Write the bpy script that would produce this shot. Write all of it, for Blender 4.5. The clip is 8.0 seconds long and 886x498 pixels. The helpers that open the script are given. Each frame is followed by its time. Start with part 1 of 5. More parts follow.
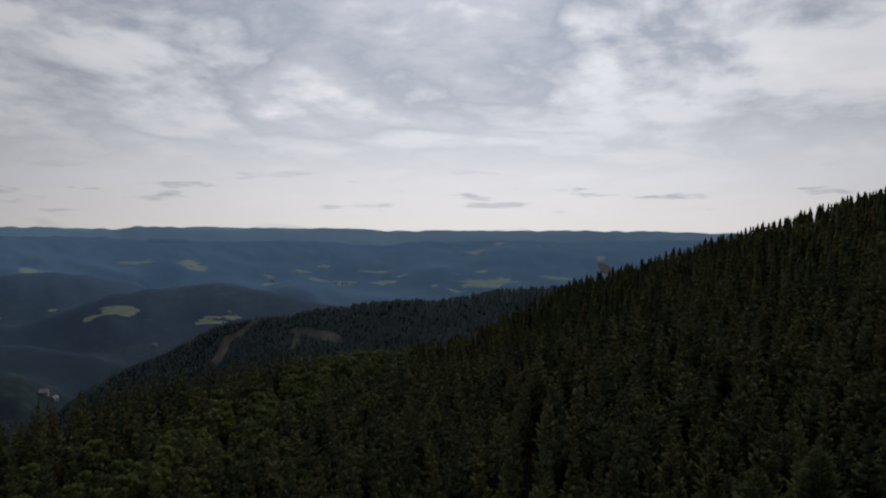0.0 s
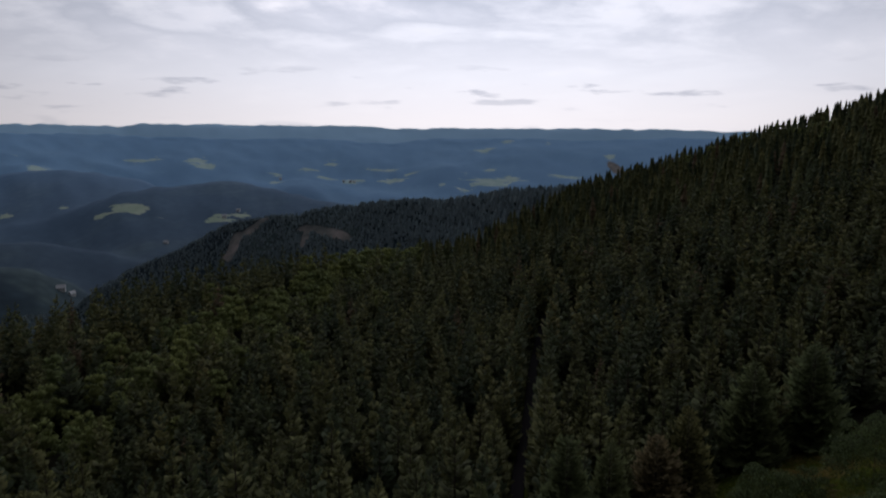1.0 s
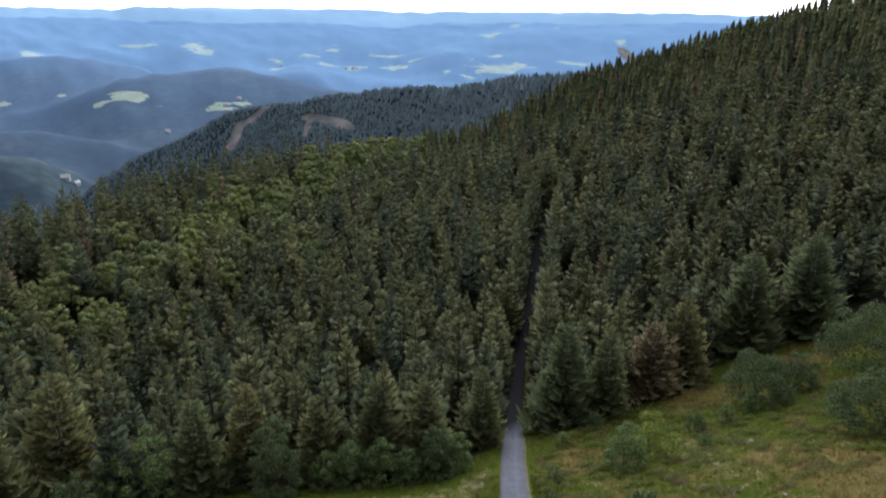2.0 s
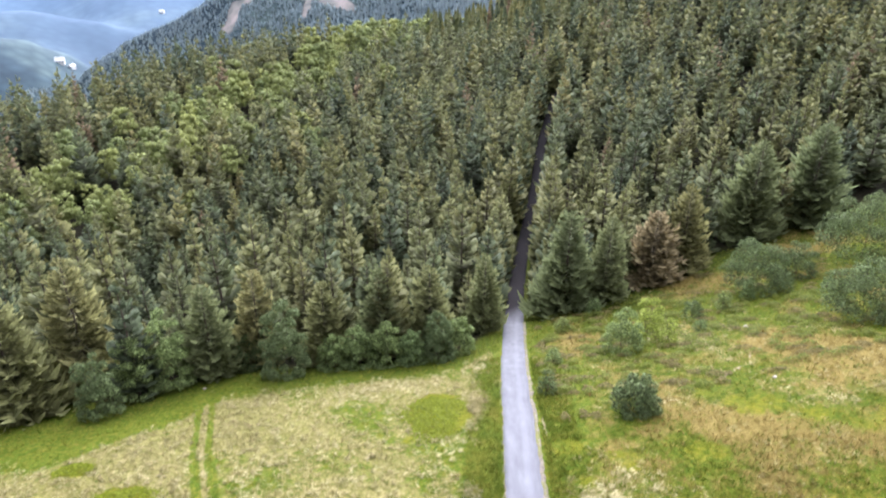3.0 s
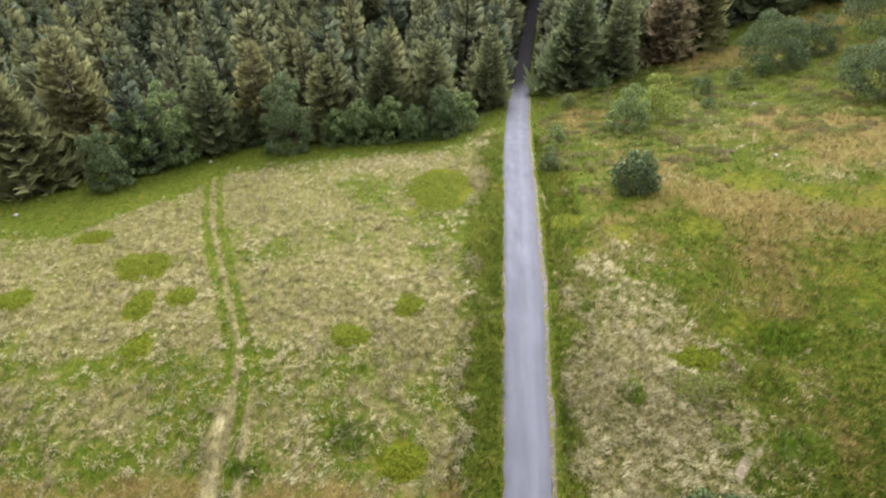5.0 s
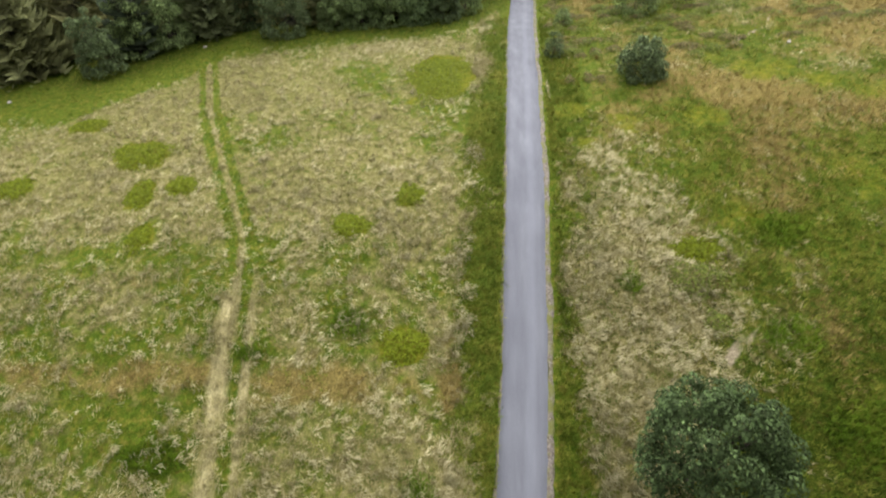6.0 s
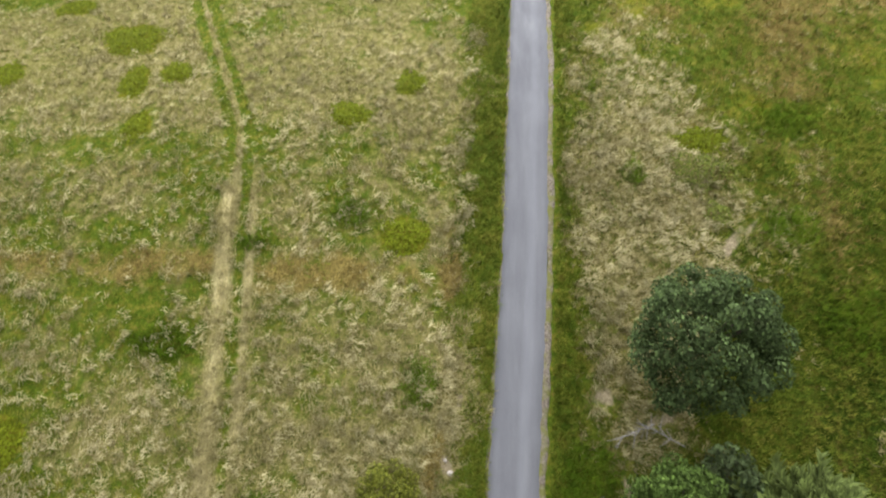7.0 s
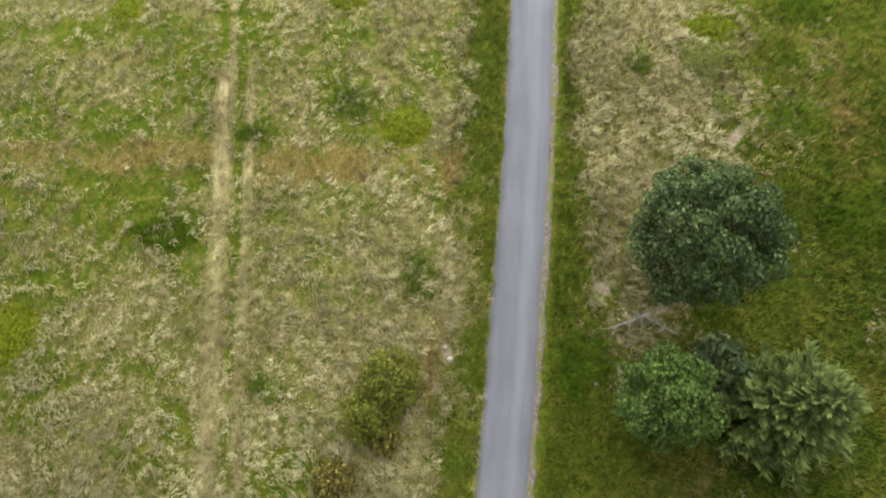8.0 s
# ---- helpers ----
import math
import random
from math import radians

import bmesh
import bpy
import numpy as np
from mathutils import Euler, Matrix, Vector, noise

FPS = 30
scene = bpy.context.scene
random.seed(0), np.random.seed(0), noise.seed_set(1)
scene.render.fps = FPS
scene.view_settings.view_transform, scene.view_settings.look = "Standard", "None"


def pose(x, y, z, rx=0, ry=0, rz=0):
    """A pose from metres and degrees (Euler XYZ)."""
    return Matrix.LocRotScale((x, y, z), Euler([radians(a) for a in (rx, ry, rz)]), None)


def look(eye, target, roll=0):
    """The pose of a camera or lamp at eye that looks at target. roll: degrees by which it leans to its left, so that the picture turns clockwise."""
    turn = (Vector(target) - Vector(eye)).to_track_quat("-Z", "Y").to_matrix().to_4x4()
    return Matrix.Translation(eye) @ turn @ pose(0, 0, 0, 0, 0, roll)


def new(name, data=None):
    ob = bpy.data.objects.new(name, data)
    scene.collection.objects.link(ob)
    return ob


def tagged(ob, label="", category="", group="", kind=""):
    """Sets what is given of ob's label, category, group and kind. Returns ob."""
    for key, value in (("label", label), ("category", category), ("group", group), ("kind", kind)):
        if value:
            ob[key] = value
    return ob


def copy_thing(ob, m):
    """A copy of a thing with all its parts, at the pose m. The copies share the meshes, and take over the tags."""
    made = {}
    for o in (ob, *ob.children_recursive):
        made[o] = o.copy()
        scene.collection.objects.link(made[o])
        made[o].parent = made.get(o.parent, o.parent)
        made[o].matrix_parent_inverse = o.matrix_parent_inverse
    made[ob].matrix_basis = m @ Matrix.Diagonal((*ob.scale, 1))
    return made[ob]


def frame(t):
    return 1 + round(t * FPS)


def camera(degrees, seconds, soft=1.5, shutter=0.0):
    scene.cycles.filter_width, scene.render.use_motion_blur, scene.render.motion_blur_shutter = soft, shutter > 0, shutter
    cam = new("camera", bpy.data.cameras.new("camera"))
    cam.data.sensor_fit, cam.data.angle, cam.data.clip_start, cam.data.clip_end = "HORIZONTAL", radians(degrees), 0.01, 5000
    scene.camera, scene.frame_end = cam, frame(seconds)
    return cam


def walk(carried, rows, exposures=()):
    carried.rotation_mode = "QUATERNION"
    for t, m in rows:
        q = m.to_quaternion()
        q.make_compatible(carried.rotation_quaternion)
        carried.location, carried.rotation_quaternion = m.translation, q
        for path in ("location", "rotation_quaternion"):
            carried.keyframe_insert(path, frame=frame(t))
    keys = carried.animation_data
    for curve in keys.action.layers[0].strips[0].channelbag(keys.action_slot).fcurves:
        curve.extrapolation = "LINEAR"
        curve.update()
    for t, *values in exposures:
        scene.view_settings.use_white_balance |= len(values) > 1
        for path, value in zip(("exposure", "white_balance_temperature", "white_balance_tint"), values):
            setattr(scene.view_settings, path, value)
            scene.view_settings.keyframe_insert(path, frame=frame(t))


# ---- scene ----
# ---- camera: hovers in one spot and tilts down ----
EYE_Z = 42.0
cam = camera(64.0, 8.0, soft=1.9, shutter=0.35)
PATH = [  # seconds, yaw, pitch, roll
    (0.0, 0.0, -2.0, 0.0), (0.5, 0.30, -5.57, -0.02), (1.0, 0.64, -10.17, -0.08), (1.5, 0.85, -14.61, -0.07),
    (3.0, 1.39, -28.05, -0.19), (3.5, 1.55, -32.56, -0.30), (4.0, 1.68, -37.09, -0.36), (4.5, 1.78, -41.56, -0.38),
    (5.0, 1.89, -46.04, -0.43), (6.5, 2.19, -59.29, -0.49), (7.0, 2.31, -63.73, -0.51), (7.5, 2.40, -68.22, -0.50), (8.0, 2.50, -72.46, -0.51),
]
EXPOSURES = [  # seconds, stops, kelvin, tint
    (0.0, -2.12, 6400, 14), (0.5, -2.05, 6400, 15), (1.0, -1.82, 6200, 18), (1.5, -1.16, 5650, 17), (1.7, -0.60, 5750, 17),
    (2.8, 2.25, 6100, 20), (3.5, 2.32, 6200, 21), (4.5, 1.94, 6350, 21), (5.0, 1.78, 6350, 18), (6.5, 1.55, 6700, 11), (8.0, 1.63, 6750, 9),
]
walk(cam, [(t, pose(0, 0, EYE_Z, 90 + pitch, roll, yaw)) for t, yaw, pitch, roll in PATH], EXPOSURES)
# ---- sky and sun: broken cloud, the sun veiled ahead ----
SUN_AZ, SUN_EL = 4.0, 24.0  # degrees right of the view, degrees up
SKY = 0.72


def node(tree, kind, **values):
    """A node with its settings and unlinked inputs (i0, i1, ... or socket names)."""
    n = tree.nodes.new(kind)
    for key, value in values.items():
        if key[0] == "i" and key[1:].isdigit():
            n.inputs[int(key[1:])].default_value = value
        elif key in n.inputs:
            n.inputs[key].default_value = value
        else:
            setattr(n, key, value)
    return n


def ramp(tree, source, stops, mode="LINEAR"):
    n = tree.nodes.new("ShaderNodeValToRGB")
    n.color_ramp.interpolation = mode
    while len(n.color_ramp.elements) < len(stops):
        n.color_ramp.elements.new(0.5)
    for e, (at, value) in zip(n.color_ramp.elements, stops):
        e.position = at
        e.color = (*value, 1) if isinstance(value, tuple) else (value, value, value, 1)
    tree.links.new(source, n.inputs[0])
    return n.outputs[0]


def mix(tree, fac, a, b, mode="MIX"):
    n = tree.nodes.new("ShaderNodeMix")
    n.data_type, n.blend_type = "RGBA", mode
    for socket, value in ((n.inputs[0], fac), (n.inputs[6], a), (n.inputs[7], b)):
        if isinstance(value, bpy.types.NodeSocket):
            tree.links.new(value, socket)
        else:
            socket.default_value = (*value, 1) if isinstance(value, tuple) else value
    return n.outputs[2]


def maths(tree, op, a, b=0.0, clamp=False):
    n = tree.nodes.new("ShaderNodeMath")
    n.operation, n.use_clamp = op, clamp
    for socket, value in zip(n.inputs, (a, b)):
        if isinstance(value, bpy.types.NodeSocket):
            tree.links.new(value, socket)
        else:
            socket.default_value = value
    return n.outputs[0]


def build_world():
    world = bpy.data.worlds.new("sky")
    scene.world = world
    world.use_nodes = True
    t = world.node_tree
    t.nodes.clear()
    link = t.links.new
    sky = node(t, "ShaderNodeTexSky", sky_type="NISHITA", sun_disc=False, sun_elevation=radians(SUN_EL),
               sun_rotation=radians(SUN_AZ), altitude=700.0, dust_density=2.0)
    blue = mix(t, 1.0, sky.outputs[0], (0.12, 0.12, 0.12), "MULTIPLY")
    way = node(t, "ShaderNodeTexCoord").outputs["Generated"]
    parts = node(t, "ShaderNodeSeparateXYZ")
    link(way, parts.inputs[0])
    up = maths(t, "MAXIMUM", parts.outputs[2], 0.0)
    # the cloud deck is flat: directions are laid out on it, so that clouds crowd towards the horizon
    lift = maths(t, "ADD", up, 0.20)
    flat = node(t, "ShaderNodeCombineXYZ")
    link(maths(t, "DIVIDE", parts.outputs[0], lift), flat.inputs[0])
    link(maths(t, "DIVIDE", parts.outputs[1], lift), flat.inputs[1])
    big = node(t, "ShaderNodeTexNoise", Scale=0.75, Detail=8.0, Roughness=0.52, Distortion=0.5)
    link(flat.outputs[0], big.inputs["Vector"])
    fine = node(t, "ShaderNodeTexNoise", Scale=3.2, Detail=7.0, Roughness=0.6, Distortion=0.3)
    link(flat.outputs[0], fine.inputs["Vector"])
    body = maths(t, "ADD", maths(t, "MULTIPLY", big.outputs[0], 0.78), maths(t, "MULTIPLY", fine.outputs[0], 0.22))
    cloud = ramp(t, body, [(0.36, (1.0, 1.0, 1.0)), (0.43, (0.86, 0.89, 0.92)), (0.495, (0.44, 0.49, 0.56)), (0.55, (0.62, 0.66, 0.72)), (0.61, (1.05, 1.05, 1.05))])
    cover = ramp(t, body, [(0.26, 0.75), (0.40, 1.0)])
    deck = mix(t, cover, blue, cloud)
    # thin bright veil low over the hills
    veil = ramp(t, up, [(0.0, 0.97), (0.06, 0.93), (0.11, 0.65), (0.17, 0.2), (0.25, 0.0)])
    low = node(t, "ShaderNodeTexNoise", Scale=1.0, Detail=5.0, Roughness=0.55)
    squash = node(t, "ShaderNodeMapping")
    squash.inputs["Scale"].default_value = (9.0, 9.0, 60.0)
    link(way, squash.inputs[0])
    link(squash.outputs[0], low.inputs["Vector"])
    small = maths(t, "MULTIPLY", ramp(t, low.outputs[0], [(0.58, 0.0), (0.66, 1.0)]), ramp(t, up, [(0.01, 0.3), (0.045, 0.75), (0.085, 0.0)]))
    haze = ramp(t, up, [(0.0, (1.05, 1.02, 0.98)), (0.06, (0.94, 0.96, 0.97)), (0.12, (0.86, 0.89, 0.92))])
    haze = mix(t, small, haze, (0.50, 0.53, 0.58))
    colour = mix(t, veil, deck, haze)
    # brighter towards the hidden sun
    sun_way = Vector((math.sin(radians(SUN_AZ)) * math.cos(radians(SUN_EL)), math.cos(radians(SUN_AZ)) * math.cos(radians(SUN_EL)), math.sin(radians(SUN_EL))))
    dot = node(t, "ShaderNodeVectorMath", operation="DOT_PRODUCT")
    link(way, dot.inputs[0])
    dot.inputs[1].default_value = sun_way
    glow = maths(t, "ADD", 0.60, maths(t, "MULTIPLY", maths(t, "POWER", maths(t, "MAXIMUM", dot.outputs["Value"], 0.0), 2.8), 5.0))
    back = node(t, "ShaderNodeBackground")
    link(colour, back.inputs[0])
    link(maths(t, "MULTIPLY", glow, SKY), back.inputs[1])
    link(back.outputs[0], node(t, "ShaderNodeOutputWorld").inputs[0])
    lamp = bpy.data.lights.new("sun", "SUN")
    lamp.energy, lamp.angle, lamp.color = 0.52, radians(20), (1.0, 0.95, 0.87)
    new("sun", lamp).matrix_world = look(sun_way * 300, (0, 0, 0))


build_world()
# ---- materials ----
def material(name):
    m = bpy.data.materials.new(name)
    m.use_nodes = True
    t = m.node_tree
    t.nodes.clear()
    out = t.nodes.new("ShaderNodeOutputMaterial")
    return m, t, out


def surface(t, out, colour, rough_value=0.8, bump=None, strength=0.3, depth=0.05, specular=0.3, leaf=0.0, metal=0.0):
    """Principled surface with optional bump and some light through leaves."""
    p = t.nodes.new("ShaderNodeBsdfPrincipled")
    for socket, value in ((p.inputs["Base Color"], colour), (p.inputs["Roughness"], rough_value)):
        if isinstance(value, bpy.types.NodeSocket):
            t.links.new(value, socket)
        else:
            socket.default_value = (*value, 1) if isinstance(value, tuple) else value
    p.inputs["Specular IOR Level"].default_value = specular
    p.inputs["Metallic"].default_value = metal
    if bump is not None:
        b = node(t, "ShaderNodeBump", Strength=strength, Distance=depth)
        t.links.new(bump, b.inputs["Height"])
        t.links.new(b.outputs[0], p.inputs["Normal"])
    shader = p.outputs[0]
    if leaf:
        thin = t.nodes.new("ShaderNodeBsdfTranslucent")
        t.links.new(colour, thin.inputs[0])
        both = node(t, "ShaderNodeMixShader", i0=leaf)
        t.links.new(shader, both.inputs[1])
        t.links.new(thin.outputs[0], both.inputs[2])
        shader = both.outputs[0]
    t.links.new(shader, out.inputs[0])


def grain(t, scale, detail=4.0, rough_value=0.55, stretch=None, distortion=0.0, coords="Object"):
    n = node(t, "ShaderNodeTexNoise", Scale=scale, Detail=detail, Roughness=rough_value, Distortion=distortion)
    source = node(t, "ShaderNodeTexCoord").outputs[coords]
    if stretch:
        m = node(t, "ShaderNodeMapping")
        m.inputs["Scale"].default_value = stretch
        t.links.new(source, m.inputs[0])
        source = m.outputs[0]
    t.links.new(source, n.inputs["Vector"])
    return n.outputs[0]


def attribute(t, name):
    return node(t, "ShaderNodeAttribute", attribute_name=name).outputs["Fac"]


def leaves_material(name, stops, per_tree="object", leaf=0.35, sheen=0.12, spread=0.5):
    """Foliage: one tint for the tree, another for each spray, fine grain on top."""
    m, t, out = material(name)
    tree = node(t, "ShaderNodeObjectInfo").outputs["Random"] if per_tree == "object" else attribute(t, "tint")
    spray = node(t, "ShaderNodeNewGeometry").outputs["Random Per Island"]
    base = ramp(t, tree, stops)
    light = ramp(t, spray, [(0.0, 1.0 - spread), (0.6, 1.0), (1.0, 1.0 + spread)])
    base = mix(t, 1.0, base, light, "MULTIPLY")
    # crown shade put into the colour: inner needles dull brown, outer shoots lightened
    base = mix(t, ramp(t, attribute(t, "crown_light"), [(0.20, 0.7), (0.65, 0.0)]), base, (0.045, 0.044, 0.022))
    base = mix(t, 1.0, base, ramp(t, attribute(t, "crown_light"), [(0.6, 1.0), (1.0, 1.5)]), "MULTIPLY")
    fine = ramp(t, grain(t, 3.0, 3.0), [(0.3, 0.75), (0.7, 1.2)])
    surface(t, out, mix(t, 1.0, base, fine, "MULTIPLY"), 0.75, specular=sheen, leaf=leaf)
    return m


SPRUCE_STOPS = [(0.0, (0.058, 0.076, 0.040)), (0.25, (0.088, 0.106, 0.048)), (0.55, (0.122, 0.128, 0.052)), (0.80, (0.144, 0.148, 0.055)), (0.965, (0.172, 0.162, 0.060)), (1.0, (0.160, 0.118, 0.066))]
LIVE_SPRUCE = SPRUCE_STOPS[:4] + [(1.0, (0.140, 0.138, 0.054))]
LEAF_STOPS = [(0.0, (0.137, 0.190, 0.071)), (0.5, (0.173, 0.227, 0.079)), (1.0, (0.217, 0.256, 0.081))]
BELT_STOPS = [(0.0, (0.200, 0.243, 0.093)), (0.5, (0.255, 0.290, 0.101)), (1.0, (0.306, 0.331, 0.109))]
EDGE_SPRUCE = leaves_material("edge_spruce_needles", [(0.0, (0.165, 0.195, 0.090)), (0.5, (0.201, 0.220, 0.095)), (1.0, (0.232, 0.232, 0.098))], leaf=0.45, spread=0.28)
SPRUCE = leaves_material("spruce_needles", LIVE_SPRUCE, leaf=0.42, spread=0.25)
# pale and bluish: the haze over the spur is in the needle colour
HAZED_SPRUCE = leaves_material("hazed_spruce_needles", [(0.0, (0.188, 0.241, 0.258)), (1.0, (0.231, 0.281, 0.284))], "tint", leaf=0.6, spread=0.2)
SPRUCE_WOOD = leaves_material("spruce_wood_needles", SPRUCE_STOPS, "tint", leaf=0.42, spread=0.22)
BROADLEAF = leaves_material("broad_leaves", LEAF_STOPS)
BROADLEAF_WOOD = leaves_material("wood_broad_leaves", BELT_STOPS, "tint", spread=0.28)
OAK = leaves_material("dark_oak_leaves", [(0.0, (0.059, 0.089, 0.032)), (1.0, (0.066, 0.097, 0.032))], spread=0.5)
ASH = leaves_material("mid_green_leaves", [(0.0, (0.085, 0.135, 0.028)), (1.0, (0.093, 0.142, 0.030))], spread=0.4)
TIPPED = leaves_material("silvery_green_needles", [(0.0, (0.128, 0.161, 0.045)), (1.0, (0.131, 0.166, 0.046))], spread=0.45)
YOUNG = leaves_material("pale_young_leaves", [(0.0, (0.230, 0.297, 0.051)), (1.0, (0.264, 0.315, 0.060))])
BRONZE = leaves_material("reddish_shrub_leaves", [(0.0, (0.165, 0.140, 0.028)), (1.0, (0.170, 0.125, 0.032))], spread=0.6)
BILBERRY = leaves_material("bilberry_leaves", [(0.0, (0.095, 0.122, 0.005)), (0.7, (0.116, 0.135, 0.006)), (1.0, (0.123, 0.120, 0.012))], spread=0.25)
BROWN_SPRUCE = leaves_material("browned_spruce_needles", [(0.0, (0.296, 0.245, 0.131)), (1.0, (0.314, 0.240, 0.138))], spread=0.5)
YELLOWED_SPRUCE = leaves_material("yellowish_spruce_needles", [(0.0, (0.228, 0.221, 0.090)), (1.0, (0.243, 0.228, 0.093))], spread=0.45)
OLIVE = leaves_material("olive_shrub_leaves", [(0.0, (0.150, 0.165, 0.022)), (1.0, (0.160, 0.165, 0.024))], spread=0.45)
HEATHER = leaves_material("heather", [(0.0, (0.136, 0.112, 0.040)), (1.0, (0.152, 0.108, 0.048))], spread=0.5)
BRACKEN = leaves_material("bracken", [(0.0, (0.118, 0.142, 0.024)), (1.0, (0.138, 0.148, 0.028))], spread=0.5)
GREY_BUSH = leaves_material("grey_green_leaves", [(0.0, (0.094, 0.129, 0.051)), (1.0, (0.113, 0.147, 0.059))])


def grass_material(name, stops):
    m, t, out = material(name)
    patch = ramp(t, grain(t, 0.35, 4.0), [(0.35, 0.0), (0.65, 1.0)])
    one = node(t, "ShaderNodeNewGeometry").outputs["Random Per Island"]
    both = maths(t, "ADD", maths(t, "MULTIPLY", patch, 0.35), maths(t, "MULTIPLY", one, 0.2))
    both = maths(t, "ADD", both, maths(t, "MULTIPLY", attribute(t, "tint"), 0.45))
    surface(t, out, ramp(t, both, stops), 0.8, specular=0.06, leaf=0.25)
    return m


STRAW = grass_material("dry_grass", [(0.0, (0.163, 0.150, 0.050)), (0.5, (0.295, 0.251, 0.111)), (1.0, (0.432, 0.370, 0.197))])
GREEN = grass_material("green_grass", [(0.0, (0.048, 0.089, 0.009)), (0.4, (0.101, 0.139, 0.014)), (0.75, (0.184, 0.182, 0.026)), (1.0, (0.276, 0.222, 0.053))])
SEEDS = grass_material("pale_seed_heads", [(0.0, (0.275, 0.243, 0.118)), (0.5, (0.382, 0.334, 0.175)), (1.0, (0.489, 0.427, 0.245))])
DARK_GRASS = grass_material("dark_sedge", [(0.0, (0.050, 0.098, 0.006)), (0.5, (0.097, 0.161, 0.010)), (1.0, (0.166, 0.210, 0.018))])
RUSSET = grass_material("russet_grass", [(0.0, (0.150, 0.108, 0.026)), (0.5, (0.245, 0.180, 0.055)), (1.0, (0.320, 0.255, 0.090))])


def bark_material():
    m, t, out = material("bark")
    g = grain(t, 6.0, 6.0, stretch=(1, 1, 0.25))
    surface(t, out, ramp(t, g, [(0.3, (0.045, 0.033, 0.024)), (0.7, (0.13, 0.10, 0.075))]), 0.9, g, 0.6, 0.02)
    return m


def dead_wood_material():
    m, t, out = material("weathered_wood")
    g = grain(t, 9.0, 5.0, stretch=(1, 1, 0.2))
    surface(t, out, ramp(t, g, [(0.3, (0.150, 0.135, 0.112)), (0.7, (0.315, 0.292, 0.255))]), 0.85, g, 0.5, 0.01)
    return m


BARK = bark_material()
DEAD_WOOD = dead_wood_material()


def ground_material():
    """Meadow, forest floor, far woods by what grows there; shade and haze painted in."""
    m, t, out = material("meadow_and_woods")
    fine = grain(t, 5.0, 6.0, 0.65)
    mid = grain(t, 0.9, 5.0, 0.6)
    broad = grain(t, 0.11, 4.0)
    blade = grain(t, 11.0, 5.0, 0.7, stretch=(1.0, 0.45, 1.0), distortion=0.4)
    clump = grain(t, 2.2, 5.0, 0.65)
    turf = ramp(t, clump, [(0.32, (0.038, 0.070, 0.005)), (0.50, (0.072, 0.094, 0.009)), (0.62, (0.118, 0.112, 0.016)), (0.74, (0.170, 0.138, 0.036))])
    hay = ramp(t, clump, [(0.32, (0.070, 0.080, 0.014)), (0.5, (0.146, 0.132, 0.040)), (0.68, (0.240, 0.202, 0.086))])
    rust = ramp(t, fine, [(0.3, (0.100, 0.078, 0.020)), (0.7, (0.212, 0.158, 0.048))])
    low = ramp(t, clump, [(0.34, (0.052, 0.066, 0.005)), (0.5, (0.098, 0.104, 0.007)), (0.66, (0.140, 0.122, 0.016))])
    soil = ramp(t, fine, [(0.3, (0.173, 0.137, 0.079)), (0.7, (0.302, 0.245, 0.158))])
    # needle litter, its colour darkened for the shade between the trees
    shaded_litter = ramp(t, fine, [(0.3, (0.012, 0.012, 0.007)), (0.7, (0.034, 0.030, 0.018))])

    def spotty(name):
        """An attribute's edge broken up by the grain."""
        a = maths(t, "ADD", attribute(t, name), maths(t, "MULTIPLY", maths(t, "SUBTRACT", mid, 0.5), 0.9))
        return ramp(t, a, [(0.36, 0.0), (0.62, 1.0)])

    rank = ramp(t, clump, [(0.32, (0.014, 0.030, 0.003)), (0.48, (0.030, 0.048, 0.005)), (0.60, (0.060, 0.062, 0.010)), (0.72, (0.125, 0.092, 0.026))])
    turf = mix(t, ramp(t, attribute(t, "lush"), [(0.2, 0.0), (0.9, 0.9)]), turf, rank)
    c = mix(t, spotty("straw"), turf, hay)
    c = mix(t, spotty("russet"), c, rust)
    c = mix(t, ramp(t, attribute(t, "mown"), [(0.3, 0.0), (0.7, 0.9)]), c, ramp(t, grain(t, 3.0, 4.0, stretch=(1.613, 0.323, 0.828)), [(0.3, (0.240, 0.200, 0.080)), (0.7, (0.420, 0.355, 0.180))]))
    c = mix(t, spotty("bilberry"), c, low)
    c = mix(t, spotty("soil"), c, soil)
    c = mix(t, 1.0, c, ramp(t, blade, [(0.30, 0.62), (0.5, 1.0), (0.70, 1.45)]), "MULTIPLY")
    c = mix(t, 1.0, c, ramp(t, grain(t, 14.0, 5.0, 0.7), [(0.3, 0.72), (0.7, 1.25)]), "MULTIPLY")
    c = mix(t, attribute(t, "forest"), c, shaded_litter)
    # far country: woods, and fields where they were cleared
    crowns = node(t, "ShaderNodeTexVoronoi", Scale=0.055)
    t.links.new(node(t, "ShaderNodeTexCoord").outputs["Object"], crowns.inputs["Vector"])
    stand = grain(t, 0.006, 5.0)
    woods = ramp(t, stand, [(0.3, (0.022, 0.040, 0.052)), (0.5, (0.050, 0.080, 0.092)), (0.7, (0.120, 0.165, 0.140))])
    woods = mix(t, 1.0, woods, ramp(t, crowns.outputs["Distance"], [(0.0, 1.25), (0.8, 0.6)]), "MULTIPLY")
